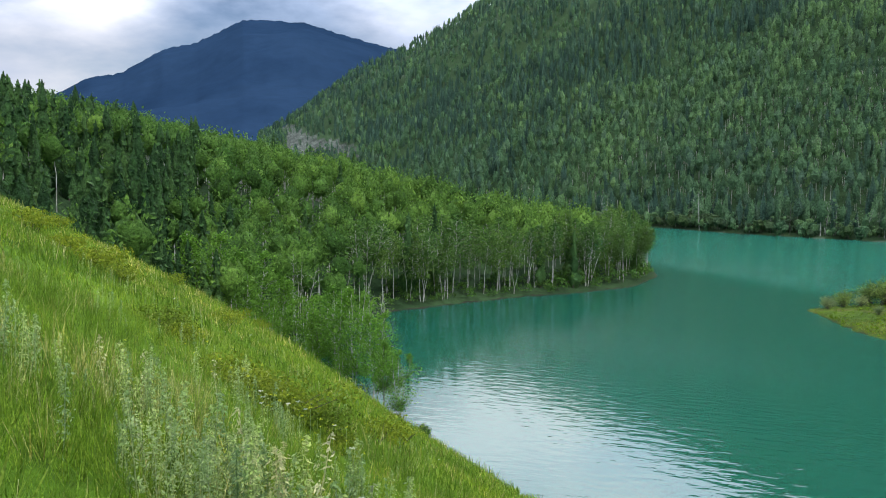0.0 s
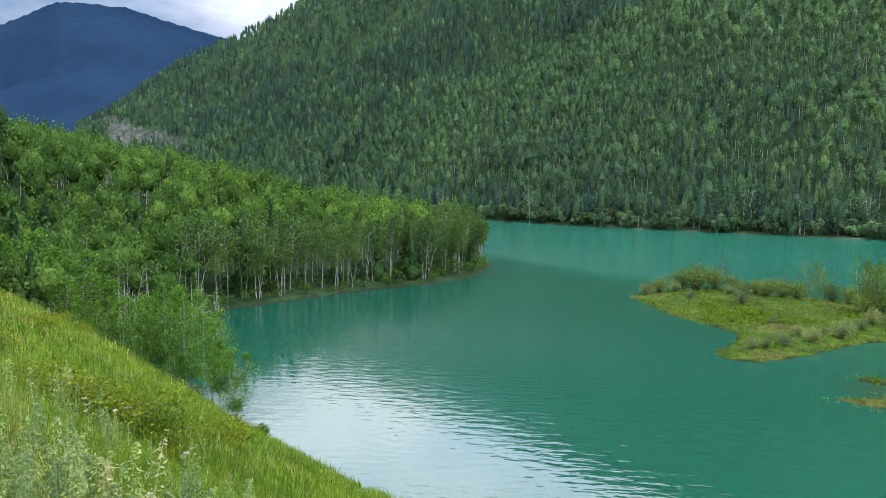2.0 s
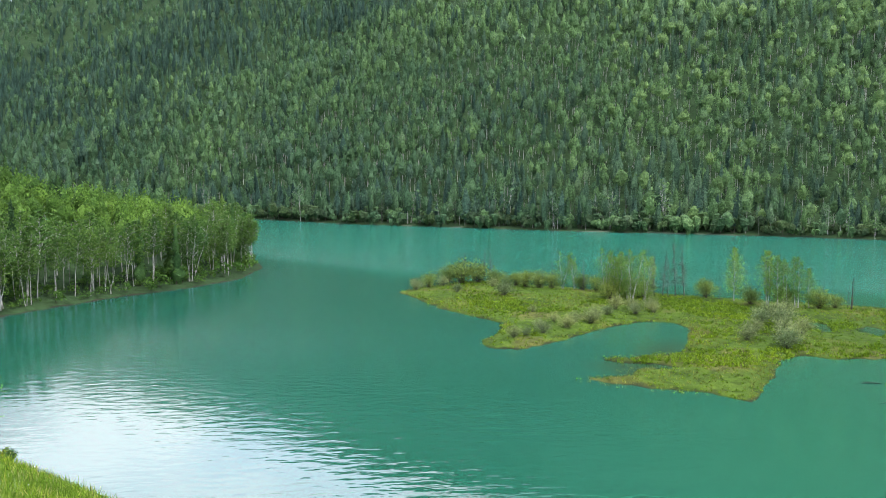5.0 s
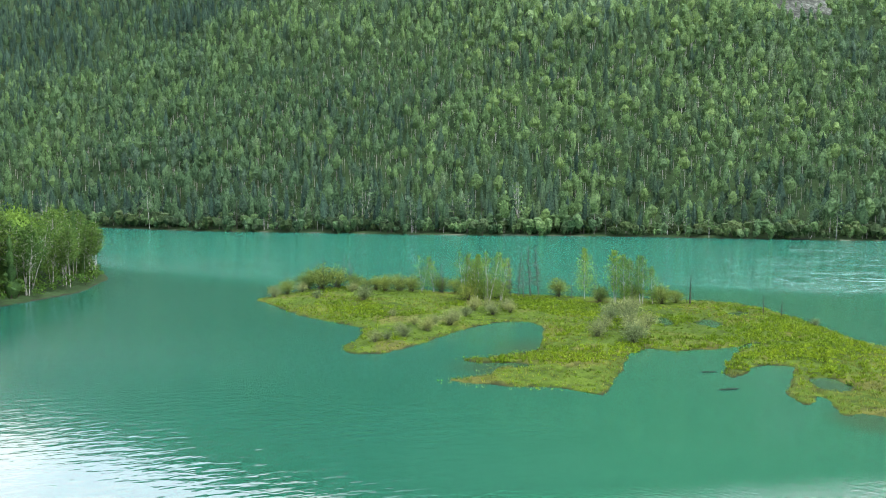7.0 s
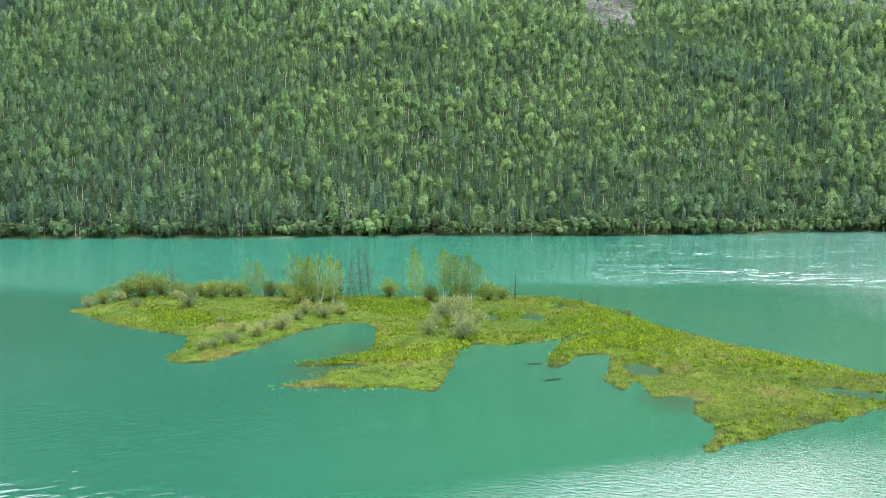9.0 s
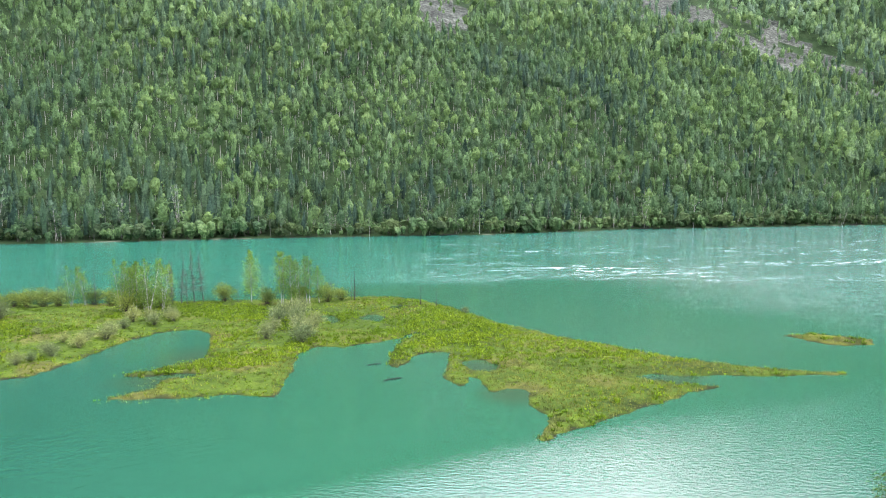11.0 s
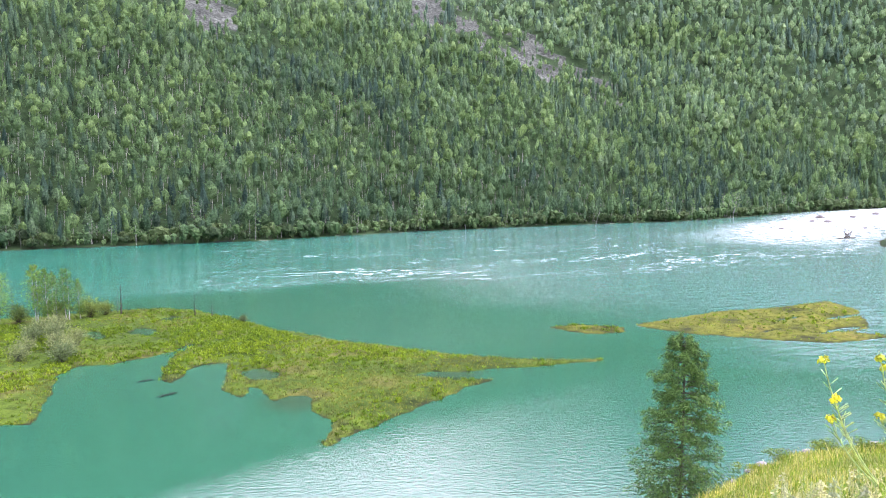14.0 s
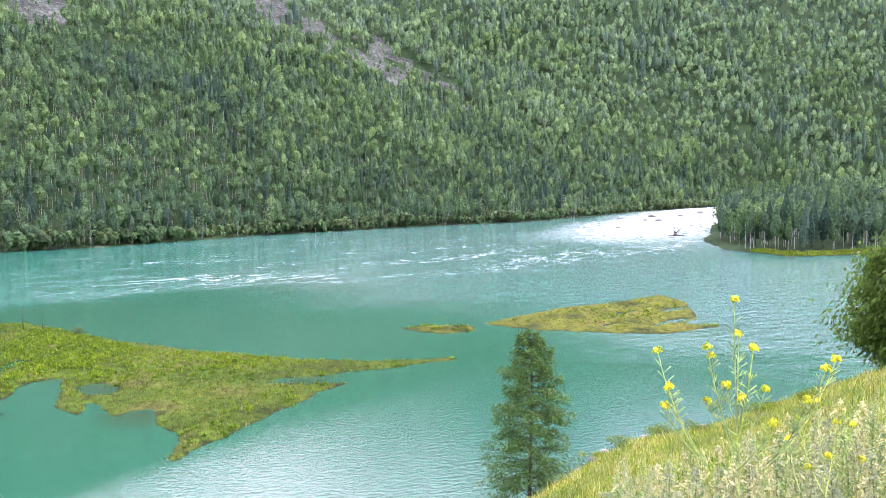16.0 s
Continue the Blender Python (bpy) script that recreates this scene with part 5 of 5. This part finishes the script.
# ---------------------------------------------------------------- trees near the viewpoint
def near_trees():
    rng = np.random.default_rng(51)
    kits = [spray_tree(500 + k, 10, (4.6, 4.0, 5.0, 4.4)[k], (0.26, 0.3, 0.14, 0.06)[k], 48, 88, 0.135, stems=(2, 2, 3, 3)[k], droop=0.12, upsweep=0.8, girth=0.0085) for k in range(4)]
    obs = [plant("aspen_tree", "light green aspen at the foot of the grassy hill", "tree", "young trees below the hill", t, M_BIRCH_BARK, c, M_LEAF_ASPEN) for t, c in kits]
    spots = [(-68.8, 61.5, 10.2, 0), (-63.5, 58.2, 8.0, 1), (-73.6, 62.5, 12.3, 2), (-77.4, 63, 12.2, 2), (-61.2, 58, 7.4, 3), (-81, 64, 10.5, 0), (-72, 59.5, 5.5, 3), (-79, 60.5, 6, 3),
             (-122, 52, 13, 3), (-128, 48, 13, 0)]
    # heading, distance, height of the top over the water
    for h, r, top, k in ((-60.8, 118, 17.0, 2), (-59.2, 119, 17.8, 0), (-58.0, 116, 15.6, 1), (-56.2, 116, 15.3, 0), (-57.0, 111, 12.3, 3), (-54.7, 113, 11.9, 1), (-53.0, 107, 10.0, 3),
                         (-63.6, 121, 15.0, 1), (-55.4, 106, 9.5, 2), (-52.0, 102, 8.6, 1)):
        spots.append((r * math.sin(radians(h)), r * math.cos(radians(h)), top, k))
    used = set()
    for x, y, top, k in spots:
        z = max(0.1, float(terrain(x, y)))
        m = Matrix.LocRotScale((x, y, z - 0.1), Euler((0, 0, float(rng.uniform(0, 6.28)))), (max(4.0, top - z) / 10,) * 3)
        place(obs[k], m) if k not in used else copies(obs[k], m)
        used.add(k)
    t, c = bush(520, 1.5, 1.9, 320, 0.13, 12)
    place(plant("shore_bush", "small grey-green bush at the water's edge", "bush", "", t, M_DARK_BARK, c, M_LEAF_DARK, "stem", "foliage"), at(-54.3, 54.6, 0, 0.95, 0.05))
    # the larch below the hill
    r, h = 57.0, radians(47.9)
    x, y = r * math.sin(h), r * math.cos(h)
    z = float(terrain(x, y))
    top = EYE - r * math.tan(radians(10.5))
    t, c = conifer(530, 12.5, 7.8, 0.02, 22000, 0.145, sides=7, droop=0.16, fullness=0.44, dense=140, core=0, narrow=0.2)
    place(plant("larch_tree", "feathery dark green larch with a straight dark trunk", "tree", "", t, M_DARK_BARK, c, M_NEEDLE),
          Matrix.LocRotScale((x, y, z - 0.1), Euler((radians(1.7), radians(-2.2), 0.4)), ((top - z + 0.1) / 12.3,) * 3))
    # the broad tree on the brow of the hill
    r, h = 60.0, radians(71.7)
    x, y = r * math.sin(h), r * math.cos(h)
    t, c = spray_tree(541, 10.4, 7.8, 0.02, 110, 260, 0.19, girth=0.014, dome=2.4, sides=7, droop=0.7, upsweep=0.6, wide=0.42, spread=0.24)
    place(plant("broadleaf_tree", "full dark green broadleaf tree with drooping twigs on the hill's brow", "tree", "", t, M_DARK_BARK, c, M_LEAF_BROAD), at(x, y, 1.0, 1.0, 0.6))


near_trees()


# ---------------------------------------------------------------- grass of the hill
def in_view(h):
    return ((h > -74) & (h < -34)) | ((h > 46) & (h < 74))


def meadow():
    rng = np.random.default_rng(61)
    P, T, S, K = [], [], [], []
    for r0, r1, density, base, size in ((2.0, 7, 95, 0, 0.8), (7, 16, 34, 0, 0.9), (16, 36, 12, 3, 0.8), (36, 86, 2.4, 3, 1.15)):
        n = int(density * math.pi * (r1 * r1 - r0 * r0) * 70 / 360)
        r = np.sqrt(rng.uniform(r0 * r0, r1 * r1, n))
        h = np.where(rng.random(n) < 40 / 68, rng.uniform(-74, -34, n), rng.uniform(46, 74, n))
        x, y = r * np.sin(np.radians(h)), r * np.cos(np.radians(h))
        z = terrain(x, y)
        keep = z > 0.3
        P.append(np.stack([x, y, z], -1)[keep])
        patch = fbm(x, y, 5, 3)
        T.append(np.clip(0.45 + (patch - 0.5) * 1.5 + (fbm(x, y, 2.2, 2) - 0.5) * 1.3 + rng.normal(0, 0.15, n), 0, 1)[keep])
        S.append((size * rng.uniform(0.5, 1.15, n) * (0.7 + 0.6 * vnoise(x, y, 3)))[keep])
        pale = (h > 0) & (rng.random(n) < 0.62 + 0.2 * smooth(20, 8, r)) | (h < 0) & (rng.random(n) < 0.1 + 0.5 * smooth(0.48, 0.6, fbm(x, y, 3.5, 2)) * smooth(-50, -62, h))
        K.append((base + rng.integers(0, 3, n) + 6 * pale)[keep])
    # thinner grass over the rest of the brow
    n = 2500
    r, h = np.sqrt(rng.uniform(4, 900, n)), rng.uniform(-180, 180, n)
    h = np.where(in_view(h), h + 180, h)
    x, y = r * np.sin(np.radians(h)), r * np.cos(np.radians(h))
    z = terrain(x, y)
    P.append(np.stack([x, y, z], -1)[z > 0.3])
    T.append(rng.uniform(0.2, 0.8, n)[z > 0.3])
    S.append(rng.uniform(0.7, 1.3, n)[z > 0.3])
    K.append(rng.integers(3, 6, n)[z > 0.3])
    P, T, S, K = (np.concatenate(a) for a in (P, T, S, K))
    near = [blades(600 + k, 9, 0.4, 0.08, 0.006, 0.8) for k in range(3)]
    far = [blades(610 + k, 6, 0.4, 0.16, 0.022, 0.9) for k in range(3)]
    kits = [[(*g, 0)] for g in near + far] + [[(*g, 1)] for g in near + far]
    scatter("meadow_grass", kits, K, P, rng.uniform(0, 6.28, len(P)), S, T, [M_GRASS, M_GRASS_PALE], "long green summer grass on the steep hillside", "grass")


meadow()


def plume(seed, height, mat_cards=120):
    """A wormwood shoot: a stem with a feathery spindle of small leaves."""
    rng = np.random.default_rng(seed)
    line = wander(rng, (0, 0, -0.05), (rng.normal(0, 0.1) * height, rng.normal(0, 0.1) * height, height), 4, 0.01)
    f = rng.uniform(0.15, 1, mat_cards)
    p = np.stack([np.interp(f * height, line[:, 2], line[:, k]) for k in range(3)], -1)
    w = height * 0.085 * np.sin(np.clip(f, 0, 0.97) * np.pi) ** 0.7 + 0.01
    a = rng.uniform(0, 6.28, mat_cards)
    out = np.stack([np.cos(a), np.sin(a), np.full(mat_cards, 0.6)], -1)
    return join(tube(line, np.array([0.006, 0.005, 0.004, 0.002]), 3), cards(p + out * (w * rng.uniform(0.2, 1, mat_cards))[:, None], out + np.array([[0, 0, 0.5]]), 0.018 * height / 0.6, rng, 0.34))


def wormwood():
    rng = np.random.default_rng(71)
    kits = [[(*plume(700 + k, 0.6), 0)] for k in range(5)] + [[(*plume(710 + k, 0.6, 90), 1)] for k in range(4)]
    P, T, S, K = [], [], [], []
    # heading from, to, near, far, count, patchiness, size, share of dry pale shoots
    for lo, hi, r0, r1, n, thr, big, dry in ((-65, -44, 4.6, 8.6, 420, 0.42, 1.12, 0.08), (-60, -45, 4.8, 6.8, 150, 0.38, 1.3, 0.2), (-74, -54, 5, 13, 520, 0.44, 0.9, 0.02), (-73, -44, 10, 26, 420, 0.52, 0.7, 0.02),
                                             (53, 73, 6.0, 9.5, 250, 0.35, 1.7, 0.85), (54, 73, 8, 20, 500, 0.42, 0.95, 0.6)):
        r, h = np.sqrt(rng.uniform(r0 * r0, r1 * r1, n)), rng.uniform(lo, hi, n)
        x, y = r * np.sin(np.radians(h)), r * np.cos(np.radians(h))
        keep = fbm(x, y, 1.8, 2) > thr
        P.append(np.stack([x, y, terrain(x, y)], -1)[keep])
        T.append(rng.random(n)[keep])
        S.append((big * rng.uniform(0.5, 1.15, n))[keep])
        K.append(np.where(rng.random(n) < dry, rng.integers(5, 9, n), rng.integers(0, 5, n))[keep])
    P, T, S, K = (np.concatenate(a) for a in (P, T, S, K))
    scatter("wormwood", kits, K, P, rng.uniform(0, 6.28, len(P)), S, T, [M_SAGE, M_DRY], "silvery green and dry pale feathery shoots among the grass", "herb")


wormwood()


def blossom(seed, size, count=26):
    """A domed head of tiny four-petalled flowers."""
    rng = np.random.default_rng(seed)
    u = unit(rng.normal(0, 1, (count, 3)))
    u[:, 2] = np.abs(u[:, 2]) * 0.8
    return cards(u * size * rng.uniform(0.55, 1, (count, 1)), u + [[0, 0, 0.5]], size * 0.34, rng, 0.8)


def wildflowers():
    """Small flower heads on thin stalks, scattered over the hill."""
    rng = np.random.default_rng(81)
    stalk = lambda h: tube(np.array([[0, 0, 0], [0.02, 0.01, h]]), np.array([0.003, 0.002]), 3)
    kits = []
    for k in range(3):
        v, q = blossom(800 + k, 0.028)
        kits.append([(*stalk(0.55), 2), (v + [0.02, 0.01, 0.55], q, 0)])
    for k in range(2):
        v, q = blossom(810 + k, 0.05, 22)
        kits.append([(*stalk(0.5), 2), (v * [1, 1, 0.4] + [0.02, 0.01, 0.5], q, 1)])
    spots = [(-60.0, 9.5, 9, 4.0), (-55.6, 11.2, 46, 1.4), (-65.5, 9.5, 5, 4.0), (-52, 24, 8, 7.0), (-62, 30, 6, 9.0), (66, 8.2, 40, 2.1), (62, 9.5, 16, 3.2), (69, 9, 24, 2.5)]
    P, K = [], []
    for h, r, n, spread in spots:
        x = r * math.sin(radians(h)) + rng.normal(0, spread * 0.5, n)
        y = r * math.cos(radians(h)) + rng.normal(0, spread * 0.5, n)
        P.append(np.stack([x, y, terrain(x, y)], -1))
        K.append(np.where(rng.random(n) < (0.12 if h > 0 else 0.25), rng.integers(3, 5, n), rng.integers(0, 3, n)))
    P, K = np.concatenate(P), np.concatenate(K)
    far = np.hypot(P[:, 0], P[:, 1]) > 2.2
    P, K = P[far], K[far]
    scatter("wildflowers", kits, K, P, rng.uniform(0, 6.28, len(P)), rng.uniform(0.5, 0.9, len(P)), rng.random(len(P)), [M_YELLOW, M_WHITE, M_STEM],
            "small yellow and white wildflowers in the grass", "flowers")


wildflowers()


def hill_shrubs():
    """Low dark shrubs and dock clumps on the slope."""
    rng = np.random.default_rng(91)
    obs = [plant("low_shrub", "low olive-green shrub growing in the hillside grass", "shrub", "shrubs on the hillside",
                 *[g for pair in zip(bush(900 + k, 0.7, 1.7, 1000, 0.04, 16, 7, False), (M_DARK_BARK, M_HILL_SHRUB)) for g in pair], "stem", "foliage") for k in range(3)]
    spots = [(-62.0, 16.6, 0.8), (-61.0, 15.8, 0.6), (-66.0, 25, 1.2), (-65.0, 24, 1.0), (-69.8, 33, 1.3), (-67.8, 29, 1.0), (-57.6, 12.8, 0.8), (-56.4, 12.2, 0.7), (-55.4, 12.0, 0.8), (-54.2, 12.3, 0.7), (-52.3, 12.6, 0.7), (-50.7, 12.2, 0.5), (-48.5, 18, 0.8),
             (-47.0, 22, 0.9), (-58.5, 30, 0.9), (-61.5, 52, 1.2), (-56.0, 62, 1.2), (-68.5, 52, 1.4),
             (54.5, 60, 1.2), (57, 66, 1.4), (59.5, 52, 1.0), (63.5, 50, 1.3), (66.0, 46, 1.0), (52.8, 64, 1.1)]
    used = set()
    for i, (h, r, size) in enumerate(spots):
        m, k = at(r * math.sin(radians(h)), r * math.cos(radians(h)), float(rng.uniform(0, 6.28)), size, 0.05), i % 3
        place(obs[k], m) if k not in used else copies(obs[k], m)
        used.add(k)


M_HILL_SHRUB = foliage("leaf_hill_shrub", (0.12, 0.175, 0.012), (0.18, 0.24, 0.018), (0.24, 0.29, 0.03), 0.5, True, 8)
hill_shrubs()


def mustard(seed, heads, fork, stem, label):
    """A branching wild mustard: main stem, side stalks with thin pods, and a yellow head on each. Offsets in metres over the fork."""
    rng = np.random.default_rng(seed)
    ob = tagged(new("mustard_plant"), label, "flower", "wild mustard plants")
    base = np.array([0.03, 0.0, -fork])
    part("stem", tube(wander(rng, base, (0, 0, 0), 6, 0.004), np.linspace(0.003, 0.0022, 6), 6), stem, ob)
    for dx, dz in heads:
        depth = rng.normal(0, 0.05)
        tip = np.array([dx, depth, dz])
        foot = np.array([0, 0, rng.uniform(-0.06, 0.05)]) if abs(dx) < 0.07 else np.array([np.sign(dx) * 0.05, 0, rng.uniform(-0.05, 0.0)])
        mid = foot * 0.5 + tip * 0.5 + [0.12 * dx, 0, -0.16 * abs(dz)]
        t = np.linspace(0, 1, 7)[:, None]
        line = foot * (1 - t) ** 2 + 2 * mid * t * (1 - t) + tip * t * t
        limb = [tube(line, np.linspace(0.0015, 0.0009, 7), 4)]
        for i in range(16):         # pods stand off the stalk below the head
            f = rng.uniform(0.45, 0.93)
            p = np.array([np.interp(f, t[:, 0], line[:, k]) for k in range(3)])
            a = rng.uniform(0, 6.28)
            limb.append(tube(np.array([p, p + np.array([np.cos(a) * 0.016, np.sin(a) * 0.016, 0.012])]), np.array([0.0006, 0.001]), 3))
        stalk = part("stalk", join(*limb), stem, ob)
        v, q = blossom(int(rng.integers(1e6)), 0.0118, 44)
        part("flower_head", (v * [0.8, 0.8, 1.15] + tip, q), M_YELLOW, stalk, "cluster of small yellow petals")
    return ob


def mustard_plants():
    k = 1.5 / 1463
    heads = [(-135, 143), (-110, 95), (-50, 160), (-45, 130), (0, 175), (22, 180), (-20, 85), (8, 74), (45, 80), (55, 50), (105, 90), (140, 125), (155, 140), (-50, 60), (-120, 50), (-8, 232)]
    r, h = 1.5, 61.8
    m = Matrix.LocRotScale((r * math.sin(radians(h)), r * math.cos(radians(h)), EYE - r * math.tan(radians(17.0))), Euler((0, 0, radians(-h))), None)
    z = float(terrain(m.translation.x, m.translation.y))
    a = mustard(1001, [(x * k, y * k) for x, y in heads], m.translation.z - z + 0.05, M_STEM, "tall branching wild mustard with yellow flower heads")
    a.matrix_basis = m
    heads = [(-60, 120), (-20, 150), (20, 110), (50, 135), (70, 60), (-75, 60), (5, 60), (-35, 20)]
    for seed, r, h, e in ((1002, 2.0, 67.2, 18.5),):
        x, y = r * math.sin(radians(h)), r * math.cos(radians(h))
        top = EYE - r * math.tan(radians(e))
        b = mustard(seed, [(x0 * k, y0 * k) for x0, y0 in heads], top - float(terrain(x, y)) + 0.05, M_STEM, "shorter wild mustard half hidden in dry grass")
        b.matrix_basis = Matrix.LocRotScale((x, y, top), Euler((0, 0, radians(-h))), None)


mustard_plants()


# ---------------------------------------------------------------- stones and driftwood
def stone(seed, rows=7, cols=10):
    rng = np.random.default_rng(seed)
    v, q = lump((0, 0, 0), (1.0, 0.8, 0.6), rows, cols, rng, 0.07)
    top = np.array([[0, 0, 0.6]])
    n = len(v)
    caps = [(i, (i + 1) % cols, n, n) for i in range(cols)]
    low = n - cols
    caps += [(low + (i + 1) % cols, low + i, n + 1, n + 1) for i in range(cols)]
    return np.concatenate([v, top, -top]), np.concatenate([q, np.array(caps)])


def stones():
    rng = np.random.default_rng(95)
    sets = [("boulder", "dark wet boulder in the rapids", "rock", "boulders in the rapids", M_ROCK,
             [(477, 320, 3.0), (434, 286, 2.4), (445, 322, 1.6), (552, 328, 2.6), (523, 300, 2.2), (436, 297, 1.8), (360, 262, 1.4), (500, 312, 2.0), (395, 240, 1.2)]),
            ("shore_stone", "pale weathered stone on the grassy bank", "rock", "stones on the bank", M_STONE_PALE,
             [(74, 43.2, 0.7), (58.5, 45, 0.5), (60.5, 45.4, 0.6), (64, 45.6, 0.45), (67, 45.4, 0.55), (54.5, 43.6, 0.5), (266, 119, 0.8), (283, 110, 1.0), (300, 103, 1.1), (306, 100, 0.9)])]
    for name, label, cat, group, mat, spots in sets:
        kinds = []
        for k in range(3):
            ob = new(name, mesh_of(name, stone(960 + k), mat))
            kinds.append(tagged(ob, label, cat, group))
        used = set()
        for i, (x, y, size) in enumerate(spots):
            z = max(0.0, float(terrain(x, y)))
            m, k = Matrix.LocRotScale((x, y, z + size * 0.12), Euler((0, 0, float(rng.uniform(0, 6.28)))), (size, size, size * float(rng.uniform(0.6, 0.95)))), i % 3
            place(kinds[k], m) if k not in used else copies(kinds[k], m)
            used.add(k)


stones()


def driftwood():
    rng = np.random.default_rng(97)
    # an upturned root stranded in the shallows
    ob = tagged(new("driftwood_root"), "dark stranded tree root sticking out of the river", "driftwood")
    limbs = [tube(wander(rng, (-3.5, 0, 0.1), (3.5, 0.4, 0.5), 5, 0.15), np.linspace(0.35, 0.2, 5), 6)]
    for i in range(9):
        a = rng.uniform(-1.2, 1.2)
        limbs.append(tube(wander(rng, (rng.uniform(-1.5, 1.5), 0, 0.3), (a * 2.2, rng.normal(0, 0.8), rng.uniform(1.5, 5.5)), 4, 0.1), np.linspace(0.16, 0.04, 4), 4))
    part("trunk", join(*limbs), M_DARK_BARK, ob)
    ob.matrix_basis = Matrix.LocRotScale((322, 203, 0), Euler((0, 0, radians(-57))), None)
    # logs afloat and along the banks
    first = None
    for x, y, z, turn, size in ((21.9, 107.8, 0.02, 5, 0.42), (22.5, 99.0, 0.02, 15, 0.5), (104, 346, 0.15, 4, 1.5), (46, 353, 0.15, -6, 1.2), (-98.5, 168, 0.05, 80, 0.6), (210, 361, 0.2, 3, 1.6), (330, 355, 0.2, -8, 1.6)):
        m = Matrix.LocRotScale((x, y, z), Euler((0, 0, radians(turn))), (size,) * 3)
        if first is None:
            first = tagged(new("log"), "dark weathered log lying at the water's edge", "log", "drift logs")
            part("trunk", join(tube(wander(rng, (-3, 0, 0), (3, 0.2, 0.15), 6, 0.06), np.array([0.02, 0.24, 0.22, 0.2, 0.17, 0.02]), 7),
                               tube(np.array([[0.6, 0, 0.1], [1.0, 0.5, 0.5], [1.3, 0.8, 0.75]]), np.array([0.07, 0.05, 0.03]), 4)), M_WET_WOOD, first)
            first.matrix_basis = m
        else:
            copies(first, m)


driftwood()
